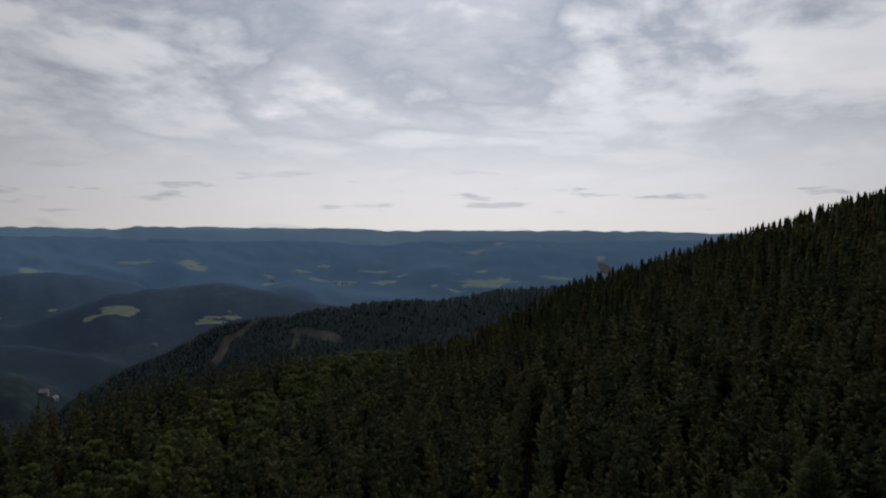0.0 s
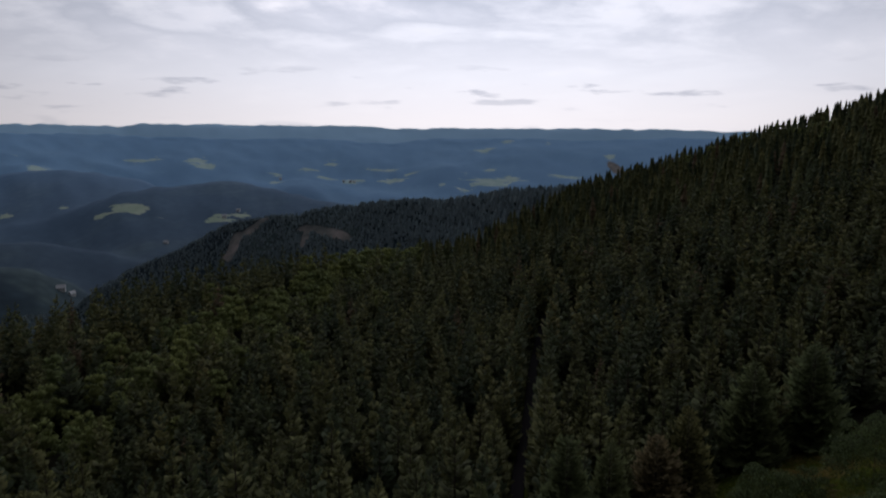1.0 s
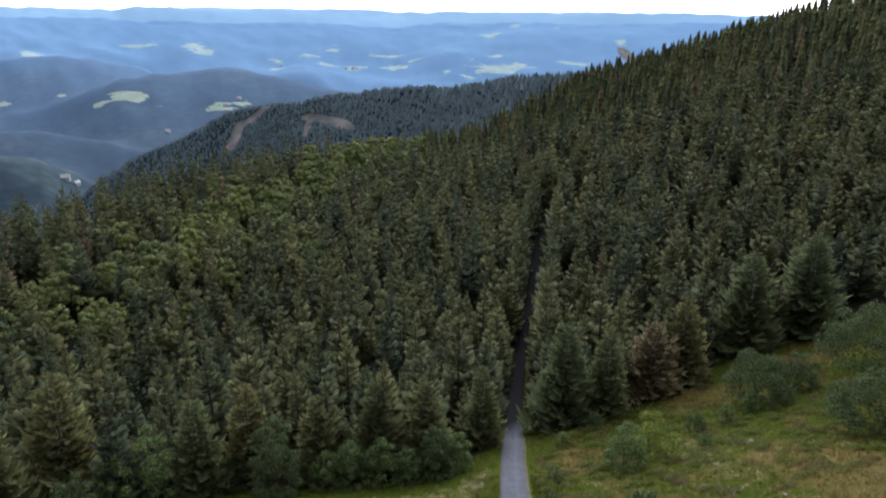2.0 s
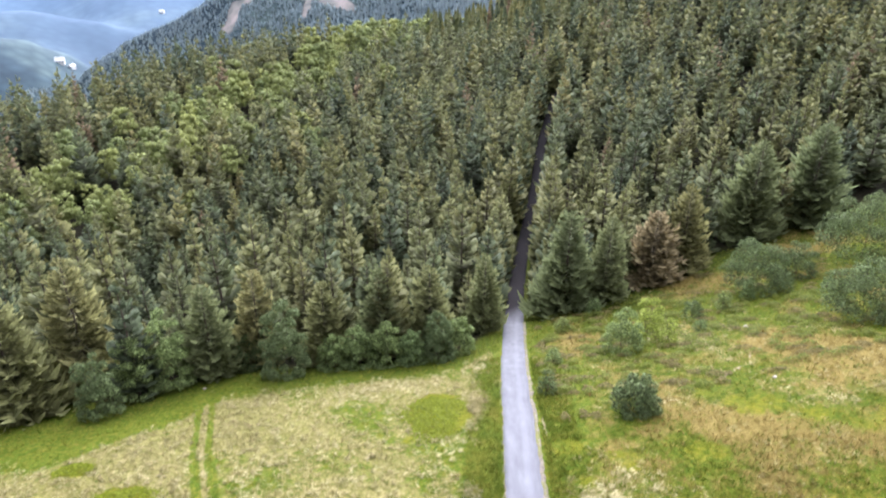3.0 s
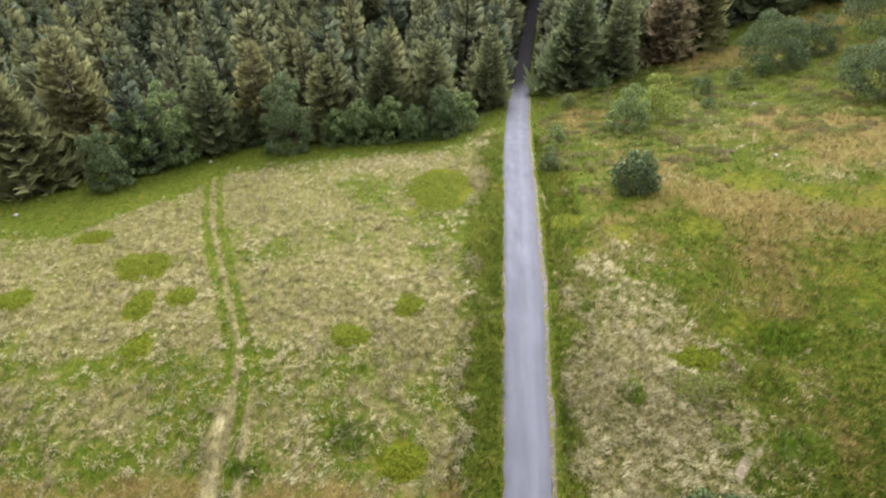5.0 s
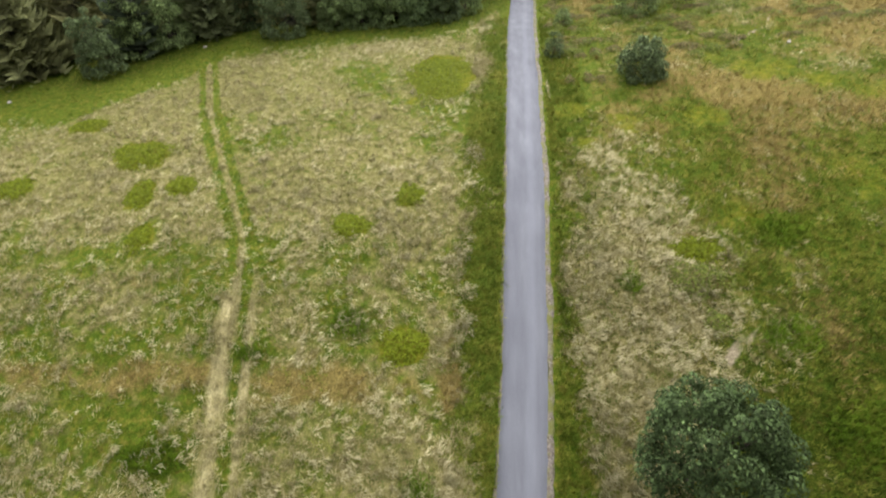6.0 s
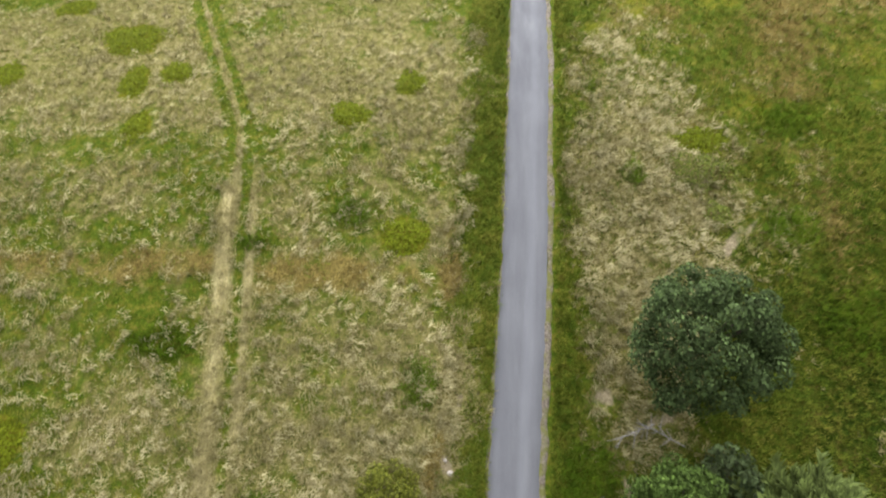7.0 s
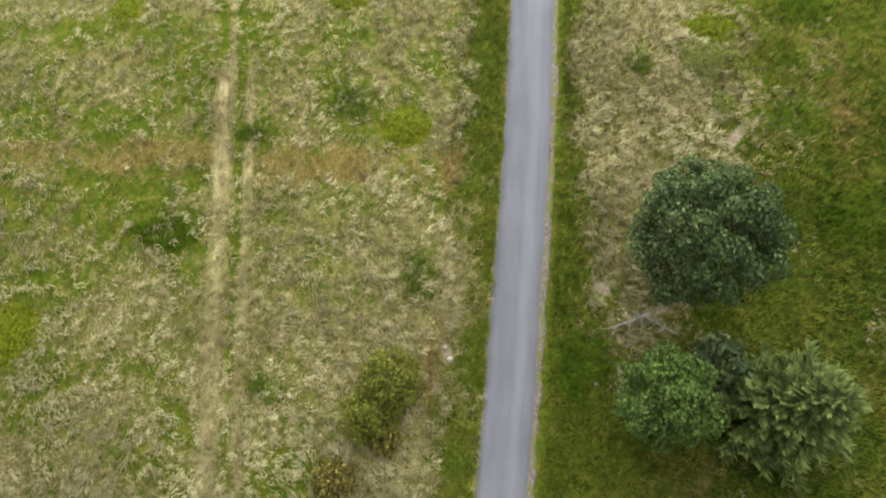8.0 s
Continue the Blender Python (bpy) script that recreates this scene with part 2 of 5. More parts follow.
    # haze painted over woods and fields: bluer and paler with range
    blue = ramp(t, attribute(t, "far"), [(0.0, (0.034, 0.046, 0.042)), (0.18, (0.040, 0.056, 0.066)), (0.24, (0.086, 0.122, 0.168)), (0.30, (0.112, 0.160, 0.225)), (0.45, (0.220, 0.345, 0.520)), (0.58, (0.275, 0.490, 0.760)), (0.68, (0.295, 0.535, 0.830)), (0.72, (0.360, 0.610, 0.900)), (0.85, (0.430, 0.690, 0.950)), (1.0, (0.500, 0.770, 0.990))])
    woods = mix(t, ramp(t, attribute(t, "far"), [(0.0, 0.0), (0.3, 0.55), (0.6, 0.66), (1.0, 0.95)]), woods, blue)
    tilled = ramp(t, grain(t, 0.02, 3.0), [(0.35, (0.44, 0.54, 0.34)), (0.6, (0.60, 0.67, 0.46)), (0.8, (0.80, 0.80, 0.64))])
    felled = ramp(t, grain(t, 0.05, 4.0), [(0.35, (0.115, 0.125, 0.115)), (0.7, (0.320, 0.275, 0.250))])
    edge = maths(t, "ADD", attribute(t, "field"), maths(t, "MULTIPLY", maths(t, "SUBTRACT", grain(t, 0.034, 6.0, 0.65, stretch=(0.45, 1.0, 1.0)), 0.5), 2.6))
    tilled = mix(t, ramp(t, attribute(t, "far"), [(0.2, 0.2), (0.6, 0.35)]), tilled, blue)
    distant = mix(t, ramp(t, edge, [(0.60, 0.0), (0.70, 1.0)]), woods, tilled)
    distant = mix(t, ramp(t, attribute(t, "felled"), [(0.3, 0.0), (0.7, 1.0)]), distant, felled)
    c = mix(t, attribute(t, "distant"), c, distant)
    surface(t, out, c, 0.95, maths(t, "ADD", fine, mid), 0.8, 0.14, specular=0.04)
    return m


def asphalt_material():
    m, t, out = material("worn_shaded_asphalt")
    fine = grain(t, 28.0, 4.0, 0.7)
    worn = grain(t, 1.3, 5.0, stretch=(1.0, 0.12, 1.0))
    blots = grain(t, 0.22, 4.0)
    c = ramp(t, worn, [(0.32, (0.116, 0.115, 0.126)), (0.55, (0.136, 0.135, 0.146)), (0.72, (0.158, 0.157, 0.168))])
    c = mix(t, 1.0, c, ramp(t, blots, [(0.3, 0.92), (0.7, 1.06)]), "MULTIPLY")
    c = mix(t, 1.0, c, ramp(t, fine, [(0.3, 0.88), (0.7, 1.1)]), "MULTIPLY")
    across = attribute(t, "across")
    c = mix(t, ramp(t, across, [(0.50, 0.0), (0.60, 0.22), (0.68, 0.22), (0.78, 0.0)]), c, (0.215, 0.215, 0.236))
    # tree shade painted onto the lane: near black inside the forest
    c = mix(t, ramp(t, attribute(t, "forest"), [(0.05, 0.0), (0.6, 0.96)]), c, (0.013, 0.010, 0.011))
    surface(t, out, c, 0.9, fine, 0.35, 0.01, specular=0.08)
    return m


def gravel_material():
    m, t, out = material("gravel_shoulder")
    stones = node(t, "ShaderNodeTexVoronoi", Scale=9.0)
    t.links.new(node(t, "ShaderNodeTexCoord").outputs["Object"], stones.inputs["Vector"])
    c = ramp(t, stones.outputs["Color"], [(0.1, (0.085, 0.068, 0.050)), (0.5, (0.140, 0.115, 0.090)), (0.9, (0.205, 0.172, 0.142))])
    c = mix(t, ramp(t, grain(t, 1.2), [(0.42, 0.0), (0.6, 0.8)]), c, (0.11, 0.115, 0.020))
    surface(t, out, c, 0.9, stones.outputs["Distance"], 0.6, 0.03, specular=0.2)
    return m


def plain_material(name, a, b, scale=3.0, rough_value=0.75, metal=0.0):
    m, t, out = material(name)
    g = grain(t, scale, 5.0)
    surface(t, out, ramp(t, g, [(0.3, a), (0.7, b)]), rough_value, g, 0.3, 0.01, metal=metal)
    return m


GROUND = ground_material()
ASPHALT = asphalt_material()
GRAVEL = gravel_material()
STONE = plain_material("pale_stone", (0.274, 0.238, 0.202), (0.446, 0.396, 0.346))
RENDERED_WALL = plain_material("white_rendered_wall", (0.70, 0.69, 0.66), (0.82, 0.81, 0.78), 0.8)
ROOF_TILE = plain_material("pale_metal_roof", (0.62, 0.62, 0.63), (0.74, 0.74, 0.75), 1.5, 0.35)
GLASS_DARK = plain_material("window_glass", (0.03, 0.035, 0.04), (0.05, 0.055, 0.06), 1.0, 0.15)
# ---- terrain heights ----
def hashed(i, j, k):
    """Pseudo-random 0..1 on an integer lattice."""
    n = (i * 374761393 + j * 668265263 + k * 2147483647) & 0x7FFFFFFF
    n = ((n ^ (n >> 13)) * 1274126177) & 0x7FFFFFFF
    return ((n ^ (n >> 16)) & 0xFFFF) / 65535.0


def rough(x, y, size, k=0):
    """Smooth value noise, -1..1, with lumps of about that size."""
    x, y = np.asarray(x, float) / size, np.asarray(y, float) / size
    i, j = np.floor(x).astype(np.int64), np.floor(y).astype(np.int64)
    u, v = x - i, y - j
    u, v = u * u * (3 - 2 * u), v * v * (3 - 2 * v)
    a = hashed(i, j, k) * (1 - u) + hashed(i + 1, j, k) * u
    b = hashed(i, j + 1, k) * (1 - u) + hashed(i + 1, j + 1, k) * u
    return 2 * (a * (1 - v) + b * v) - 1


def lumps(x, y, size, k=0):
    return (rough(x, y, size, k) + 0.5 * rough(x, y, size / 2.1, k + 1) + 0.25 * rough(x, y, size / 4.3, k + 2)) / 1.5


def smooth(v, a, b):
    w = np.clip((v - a) / (b - a), 0, 1)
    return w * w * (3 - 2 * w)


# height of the road's line along the view, smoothed once
_ys = np.arange(-700.0, 1400.0, 2.0)
_p = np.interp(_ys, [-700, -60, -20, 0, 15, 30, 45, 60, 80, 100, 120, 150, 220, 330, 450],
               [-140, -46, -43, -42, -40.8, -40, -43, -48, -56.5, -64, -69.5, -74, -75.5, -73, -72]) + EYE_Z
_k = np.exp(-0.5 * (np.arange(-15, 16) * 2 / 6.0) ** 2)
_p = np.convolve(np.pad(_p, 15, mode="edge"), _k / _k.sum(), mode="valid")


def far_height(az, r):
    """Valley floor and the wooded ridges beyond, for azimuth in degrees and range in metres."""
    z = -275 + 25 * smooth(r, 2200, 2600) + 26 * lumps(az * 22, r * 0.8, 330, 11)

    def ridge(z, at, crest, near, behind, k, wob, seen):
        at = at + wob * rough(az, az * 0, 9, k)
        el = np.interp(az, seen[0], seen[1])
        crest = at * np.tan(np.radians(el)) + 4 + crest * (lumps(az, az * 0 + k, 4.5, k + 3) + 0.5 * rough(az, az * 0, 0.7, k + 5))
        slope = np.where(r < at, near, behind)
        gully = 1 + 0.30 * lumps(az * 25, r * 0.35, 150, k + 7)
        hill = crest - slope * np.abs(r - at) * gully
        m = np.maximum(z, hill)
        return m + 12 * np.exp(-np.abs(z - hill) / 25.0) - 6

    z = ridge(z, 2400, 2.0, 0.22, 0.25, 21, 160, ([-40, -32.3, -30.9, -28.8, -26.7, -24.5, -23, -21.8, -18, -14], [-3.2, -2.71, -2.57, -2.51, -2.77, -3.16, -3.73, -4.23, -5.6, -8]))
    z = ridge(z, 1900, 1.5, 0.24, 0.3, 61, 120, ([-40, -30, -27.2, -25.4, -22.8, -20.2, -18, -15.8, -13, -10.4, -7.1, 0], [-8, -6.2, -5.08, -4.48, -4.01, -3.99, -3.65, -3.88, -4.59, -5.26, -5.95, -9]))
    z = ridge(z, 1380, 1.5, 0.25, 0.35, 65, 60, ([-60, -33, -30.7, -28.4, -26, -24, -20], [-6.8, -7.36, -7.53, -8.23, -8.81, -9.93, -13.5]))
    z = ridge(z, 1160, 1.5, 0.25, 0.35, 69, 50, ([-60, -33.2, -31, -28.7, -27.4, -24], [-8.4, -9.15, -9.62, -10.9, -12.15, -16]))
    z = ridge(z, 3800, 3.0, 0.14, 0.3, 31, 150, ([-40, -32, -27, -23.3, -17.4, -12.4, -5, -1.9, 5.6, 10.8, 16.6, 25, 40], [-0.65, -0.66, -0.73, -0.98, -1.18, -1.11, -1.55, -1.25, -1.15, -1.34, -1.09, -1.2, -1.2]))
    return ridge(z, 4550, 2.5, 0.35, 0.3, 41, 80, ([-40, -32, -31.4, -24.6, -23.6, -17.4, -10.7, -6.8, -4.6, 2.5, 8.5, 10.4, 12, 17, 21, 40], [-0.16, -0.18, -0.15, -0.3, -0.15, -0.19, -0.31, -0.31, -0.48, -0.43, -0.5, -0.42, -0.52, -0.51, -0.65, -0.7]))


def spur_height(az, r):
    """The lower wooded spur that runs out from the hillside."""
    at = np.interp(az, [-40, -30, -20, -10, 0, 12, 20], [900, 1000, 1020, 930, 790, 560, 500]) + 30 * rough(az, az * 0, 6, 51)
    el = np.interp(az, [-40, -31, -29, -27.4, -25.4, -23.5, -21.2, -18.9, -17.2, -15.1, -12.5, -10.4, -8.3, -5.9, -3.5, -0.9, 2.7, 5.1, 8.1, 11, 13, 18],
                   [-26, -15.5, -13.4, -12.3, -11.2, -10.4, -9.5, -8.5, -7.75, -7.5, -7.4, -6.85, -6.6, -6.4, -6.3, -6.2, -6.0, -5.75, -5.6, -5.1, -5.0, -9])
    hill = at * np.tan(np.radians(el)) - 0.42 * np.abs(r - at) * (1 + 0.15 * lumps(az * 18, r, 120, 55))
    return hill + 4 * lumps(az * 14, r, 60, 57)


def height(x, y):
    """Ground height in metres at x, y."""
    x, y = np.asarray(x, float), np.asarray(y, float)
    r = np.hypot(x, y)
    az = np.degrees(np.arctan2(x, y))
    dx = x - road_x(y)
    side = x - road_x(np.minimum(y, 110.0))
    right = np.interp(y, [-60, 30, 60, 100, 200, 320], [0.08, 0.10, 0.16, 0.24, 0.288, 0.322])
    left = np.interp(y, [-60, 30, 60, 100, 170, 250], [0.08, 0.09, 0.11, 0.075, 0.0, -0.015])
    z = np.interp(y, _ys, _p) + np.where(side > 0, right * (0.86 + 0.0006 * np.clip(side, 0, 260)), left) * side * smooth(np.abs(side), 1.2, 7)
    out = np.interp(az, [-180, -90, -60, -32, -17, -1.5, 10, 21, 32, 90, 180], [260, 200, 222, 246, 298, 345, 470, 485, 500, 420, 260])
    past = np.maximum(r - out + 6 * lumps(x, y, 40, 61), 0)
    z = z - 0.5 * past * past / (past + 25)
    wild = smooth(np.abs(dx), 3, 8)
    z = z + wild * (0.35 * lumps(x, y, 14, 71) + 0.10 * lumps(x, y, 2.2, 75))
    front = smooth(-np.abs(az), -75, -45)
    z_far = np.maximum(far_height(az, r), spur_height(az, r) * front + -400 * (1 - front)) + EYE_Z
    z_far = np.where(r > 450, z_far, -400)
    return np.maximum(z, z_far)


def road_x(y):
    """The road's centre line."""
    return np.interp(y, _ys, _ry)


_ry = np.interp(_ys, [-700, -60, -20, -1, 13, 30, 45, 62, 80, 94, 102, 116, 143, 168, 203, 240, 268, 300, 345, 420],
                [-80, -3, 2.6, 4.0, 4.75, 5.3, 5.9, 6.6, 8.0, 9.4, 10.2, 11.6, 15.5, 20.0, 25.0, 32.6, 42.0, 53, 69, 98])
_ry = np.convolve(np.pad(_ry, 15, mode="edge"), _k / _k.sum(), mode="valid")
# ---- meshes ----
def mesh_from(name, verts, tris, mat, smooth_faces=False, values=None, normals=None):
    """A mesh from arrays of places and triangles, with optional point values and soft normals."""
    me = bpy.data.meshes.new(name)
    verts, tris = np.asarray(verts, np.float32), np.asarray(tris, np.int32)
    if normals is not None:  # every face turned to the side that its soft normals look to
        normals = np.asarray(normals, np.float32)
        flat = np.cross(verts[tris[:, 1]] - verts[tris[:, 0]], verts[tris[:, 2]] - verts[tris[:, 0]])
        away = (flat * normals[tris].sum(1)).sum(1) < 0
        tris = np.where(away[:, None], tris[:, ::-1], tris)
    me.vertices.add(len(verts))
    me.vertices.foreach_set("co", verts.ravel())
    n = tris.shape[1]
    me.loops.add(tris.size)
    me.loops.foreach_set("vertex_index", tris.ravel())
    me.polygons.add(len(tris))
    me.polygons.foreach_set("loop_start", np.arange(0, tris.size, n, dtype=np.int32))
    me.polygons.foreach_set("use_smooth", np.full(len(tris), smooth_faces or normals is not None))
    me.update(calc_edges=True)
    for key, value in (values or {}).items():
        a = me.attributes.new(key, "FLOAT", "POINT")
        a.data.foreach_set("value", np.asarray(value, np.float32))
    if normals is not None:
        me.normals_split_custom_set_from_vertices(np.asarray(normals, np.float32))
    me.materials.append(mat)
    return me


def part(name, bm, mat, parent, label=""):
    """One bmesh as one mesh object under a thing or a part."""
    me = bpy.data.meshes.new(name)
    bm.to_mesh(me)
    bm.free()
    me.materials.append(mat)
    return hang(name, me, parent, label)


def hang(name, me, parent, label=""):
    ob = new(name, me)
    ob.parent = parent
    return tagged(ob, label)


# ---- what grows where ----
EDGE_X = [-140, -75, -52, -45, -38, -31, -27, -21, -14, -7, 0, 6, 12, 16, 23, 30, 36, 43, 50, 60, 70, 100, 160]
EDGE_Y = [40, 57, 61, 63, 61, 68, 74, 70, 71, 71, 73, 84, 93, 89, 94, 97, 101, 110, 111, 117, 121, 125, 130]


def inside_wood(x, y):
    """Metres inside the edge of the forest."""
    return y - np.interp(x, EDGE_X, EDGE_Y)


# low bilberry shrubs: x, y, half width, half depth
BILBERRIES = [
    (-26.8, 40.6, 2.7, 1.9), (-7.7, 31.2, 1.55, 1.2), (-21.9, 36.2, 1.4, 1.3), (-3.4, 34.3, 1.2, 1.3), (-25.2, 35.2, 1.1, 1.6), (-23.6, 30.4, 0.9, 1.4),
    (-2.0, 53.0, 2.9, 5.2), (-3.0, 21.2, 1.5, 1.3), (9.6, 45.6, 1.5, 1.8), (14.0, 43.0, 1.6, 2.0), (-36.4, 36.4, 1.6, 1.6), (16.6, 28.4, 2.0, 1.2),
    (-26.9, 7.0, 1.6, 1.9), (20.1, 43.4, 1.9, 1.8), (10.0, 61.0, 1.0, 2.6), (-34.0, 46.0, 1.9, 1.2), (27.3, 51.0, 3.2, 2.0), (10.3, 40.3, 1.0, 1.0),
]


def cover(x, y):
    """Dry grass, russet grass, bilberry, bare soil and forest floor, each 0..1."""
    x, y = np.asarray(x, float), np.asarray(y, float)
    d = x - road_x(y)
    wood = inside_wood(x, y)
    left = d < 0
    straw = np.where(left, 0.63, 0.20) + 0.40 * lumps(x, y, 9, 81) + 0.25 * lumps(x, y, 2.6, 85)
    straw = straw + np.where(left, 0.0, 0.62 * np.exp(-(((d - 6.5) / 4.4) ** 2)) * smooth(y, 4, 14) * smooth(-y, -48, -30))
    straw = straw - np.where(left, 0.06 * smooth(-y, -32, -18), 0.0)
    straw = straw - 0.9 * smooth(wood + 7 * smooth(-x, 20, 30), -9, -4) - np.where(left, 0.6 * smooth(-x, 24, 46) * smooth(y, 42, 54), 0)
    e = d + 2.2 * lumps(x, y, 6.0, 107) + 1.0 * lumps(x, y, 1.6, 109)
    verge = np.where(left, smooth(e, -5.2, -2.4) * smooth(-d, 1.5, 1.7), smooth(-e, -3.8, -2.2) * smooth(d, 1.5, 1.7))
    straw = straw - 0.5 * verge * np.where(left, 1.0, 0.7)
    straw = straw - 0.35 * smooth(d, 16, 24) * smooth(-y, -36, -20)
    # the cart track down the meadow: flattened hay between green ruts
    c = track_x(y)
    up, down = smooth(y, 22, 30), smooth(-y, -30, -22)
    strip = np.exp(-(((x - c - 0.1) / 0.34) ** 2)) * up + (np.exp(-(((x - c + 0.55) / 0.75) ** 2)) + np.exp(-(((x - c - 1.2) / 0.36) ** 2))) * down
    ruts = (np.exp(-(((x - c - 0.75) / 0.3) ** 2)) + np.exp(-(((x - c + 0.6) / 0.3) ** 2))) * up + np.exp(-(((x - c - 0.62) / 0.22) ** 2)) * down
    straw = straw + 0.4 * strip - (0.45 + 0.75 * up) * ruts
    russet = 0.18 + 0.45 * lumps(x, y, 7, 91) - 0.2 * left
    russet = russet + 0.75 * np.exp(-(((y - 18.4 + 0.03 * x) / 1.9) ** 2)) * left * smooth(-d, 3, 5) * (0.75 + 0.4 * lumps(x, y, 4, 95))
    russet = russet + 0.42 * np.exp(-(((x - 26) / 6) ** 2) - ((y - 46) / 5) ** 2) + 0.3 * np.exp(-(((x - 17) / 7) ** 2) - ((y - 62) / 5) ** 2)
    russet = russet + (0.15 + 0.32 * lumps(x, y, 5, 117)) * smooth(d, 4, 9) * smooth(y, 36, 52)
    russet = russet + 0.5 * np.exp(-(((x - 42) / 6) ** 2) - ((y - 62) / 6) ** 2)
    russet = russet + 0.22 * np.exp(-(((x - 25) / 3.2) ** 2) - ((y - 39.5) / 3.8) ** 2) + 0.15 * np.exp(-(((x - 31) / 3.5) ** 2) - ((y - 45) / 4.5) ** 2)
    russet = russet - 0.5 * ruts - 0.25 * verge + 0.5 * left * np.exp(-(((d + 4.6 + 0.8 * lumps(x, y, 3, 119)) / 0.8) ** 2)) * smooth(lumps(x, y, 7, 121), -0.2, 0.4) * smooth(-y, -40, -26)
    bil = np.zeros_like(x)
    for px, py, a, b in BILBERRIES:
        q = np.hypot((x - px) / a, (y - py) / b) + 0.20 * rough(x, y, 0.9, 97) + 0.30 * lumps(x, y, 2.4, 98)
        bil = np.maximum(bil, (0.55 if px > 9 and py > 30 else 1.0) * smooth(-q, -1.25, -0.75))
    bil = np.maximum(bil, (0.10 + 0.75 * lumps(x, y, 6, 99)) * smooth(d, 8, 15) * smooth(y, 24, 34) * smooth(-y, -90, -70))
    soil = np.zeros_like(x)
    for px, py, a, b, turn in ((18.3, 21.3, 2.6, 0.4, 0.85), (9.3, 10.9, 0.75, 0.75, 0), (0.3, 6.7, 0.45, 0.9, 0.3), (0.9, 10.4, 0.3, 0.7, 0), (3.75, 36.5, 0.16, 1.6, 0), (8.2, 50, 0.2, 2.6, 0), (12.4, 9.6, 1.1, 0.5, 0.3), (10.4, 5.6, 0.3, 1.8, 0.1), (27.2, 57.6, 5.0, 0.22, 0.76), (33.6, 64.6, 5.0, 0.22, 0.85)):
        u = (x - px) * math.cos(turn) + (y - py) * math.sin(turn)
        v = -(x - px) * math.sin(turn) + (y - py) * math.cos(turn)
        v = v + 0.25 * lumps(x, y, 1.5, 111)
        soil = np.maximum(soil, 0.62 * smooth(-np.hypot(u / a, v / b), -1.5, -0.5))
    forest = smooth(wood, -0.5, 4.0) * smooth(np.abs(d), 1.5, 2.2)
    mown = np.clip(strip, 0, 1) * (1 - 0.55 * up) * smooth(-wood, 4, 9) * (0.75 + 0.35 * lumps(x, y, 3, 103))
    lush = smooth(d, 3.5, 12) * smooth(-y, -36, -16) * (0.8 + 0.5 * lumps(x, y, 6, 113)) + 0.6 * smooth(wood, -11, -2) + 0.4 * smooth(d, 4, 9) * smooth(y, 36, 50)
    return straw, russet, bil, soil, forest, mown, lush


def track_x(y):
    return np.interp(y, [-60, -1.4, 4, 13, 24, 30, 34, 40, 48, 60, 68, 75], [-10, -12.8, -13.3, -13.9, -14.7, -15.6, -17.2, -19.9, -23.3, -27.4, -29.4, -30.5])


# far fields: x, y, half width, half depth; clearings on the spur
FIELDS = [
    (-735, 1582, 52, 44), (-778, 1566, 24, 22), (-700, 1556, 26, 24), (-633, 1539, 28, 17), (-512, 1577, 46, 26), (-483, 1624, 34, 20), (-1060, 1657, 30, 36), (-1321, 3003, 80, 58), (-1278, 3055, 34, 58), (-1079, 2997, 56, 111), (-1005, 2915, 54, 64),
    (-617, 3045, 55, 36), (-539, 3209, 46, 51), (-521, 2950, 68, 36), (-411, 2937, 60, 57), (-251, 2982, 64, 54), (-290, 3157, 78, 28), (-167, 3036, 42, 24), (-668, 2745, 36, 90), (-715, 2885, 44, 24), (-1647, 2681, 36, 30),
    (-1437, 2467, 50, 120), (-943, 1706, 18, 26), (177, 2813, 130, 95), (43, 2720, 46, 38), (468, 2877, 92, 46), (711, 3182, 32, 50), (297, 3725, 36, 60), (162, 3484, 58, 80), (77, 2947, 36, 26), (159, 3037, 38, 46), (-32, 2744, 28, 34), (488, 3638, 36, 44),
]
FELLED = [(-262, 917, 25, 10, 0.25), (-280, 897, 9, 28, 0.15), (-283, 888, 12, 8, 0.0), (-150, 850, 40, 9, -0.62), (-178, 850, 5, 22, 0.0), (-182, 872, 12, 5, -0.4), (690, 3010, 24, 110, 0.0)]


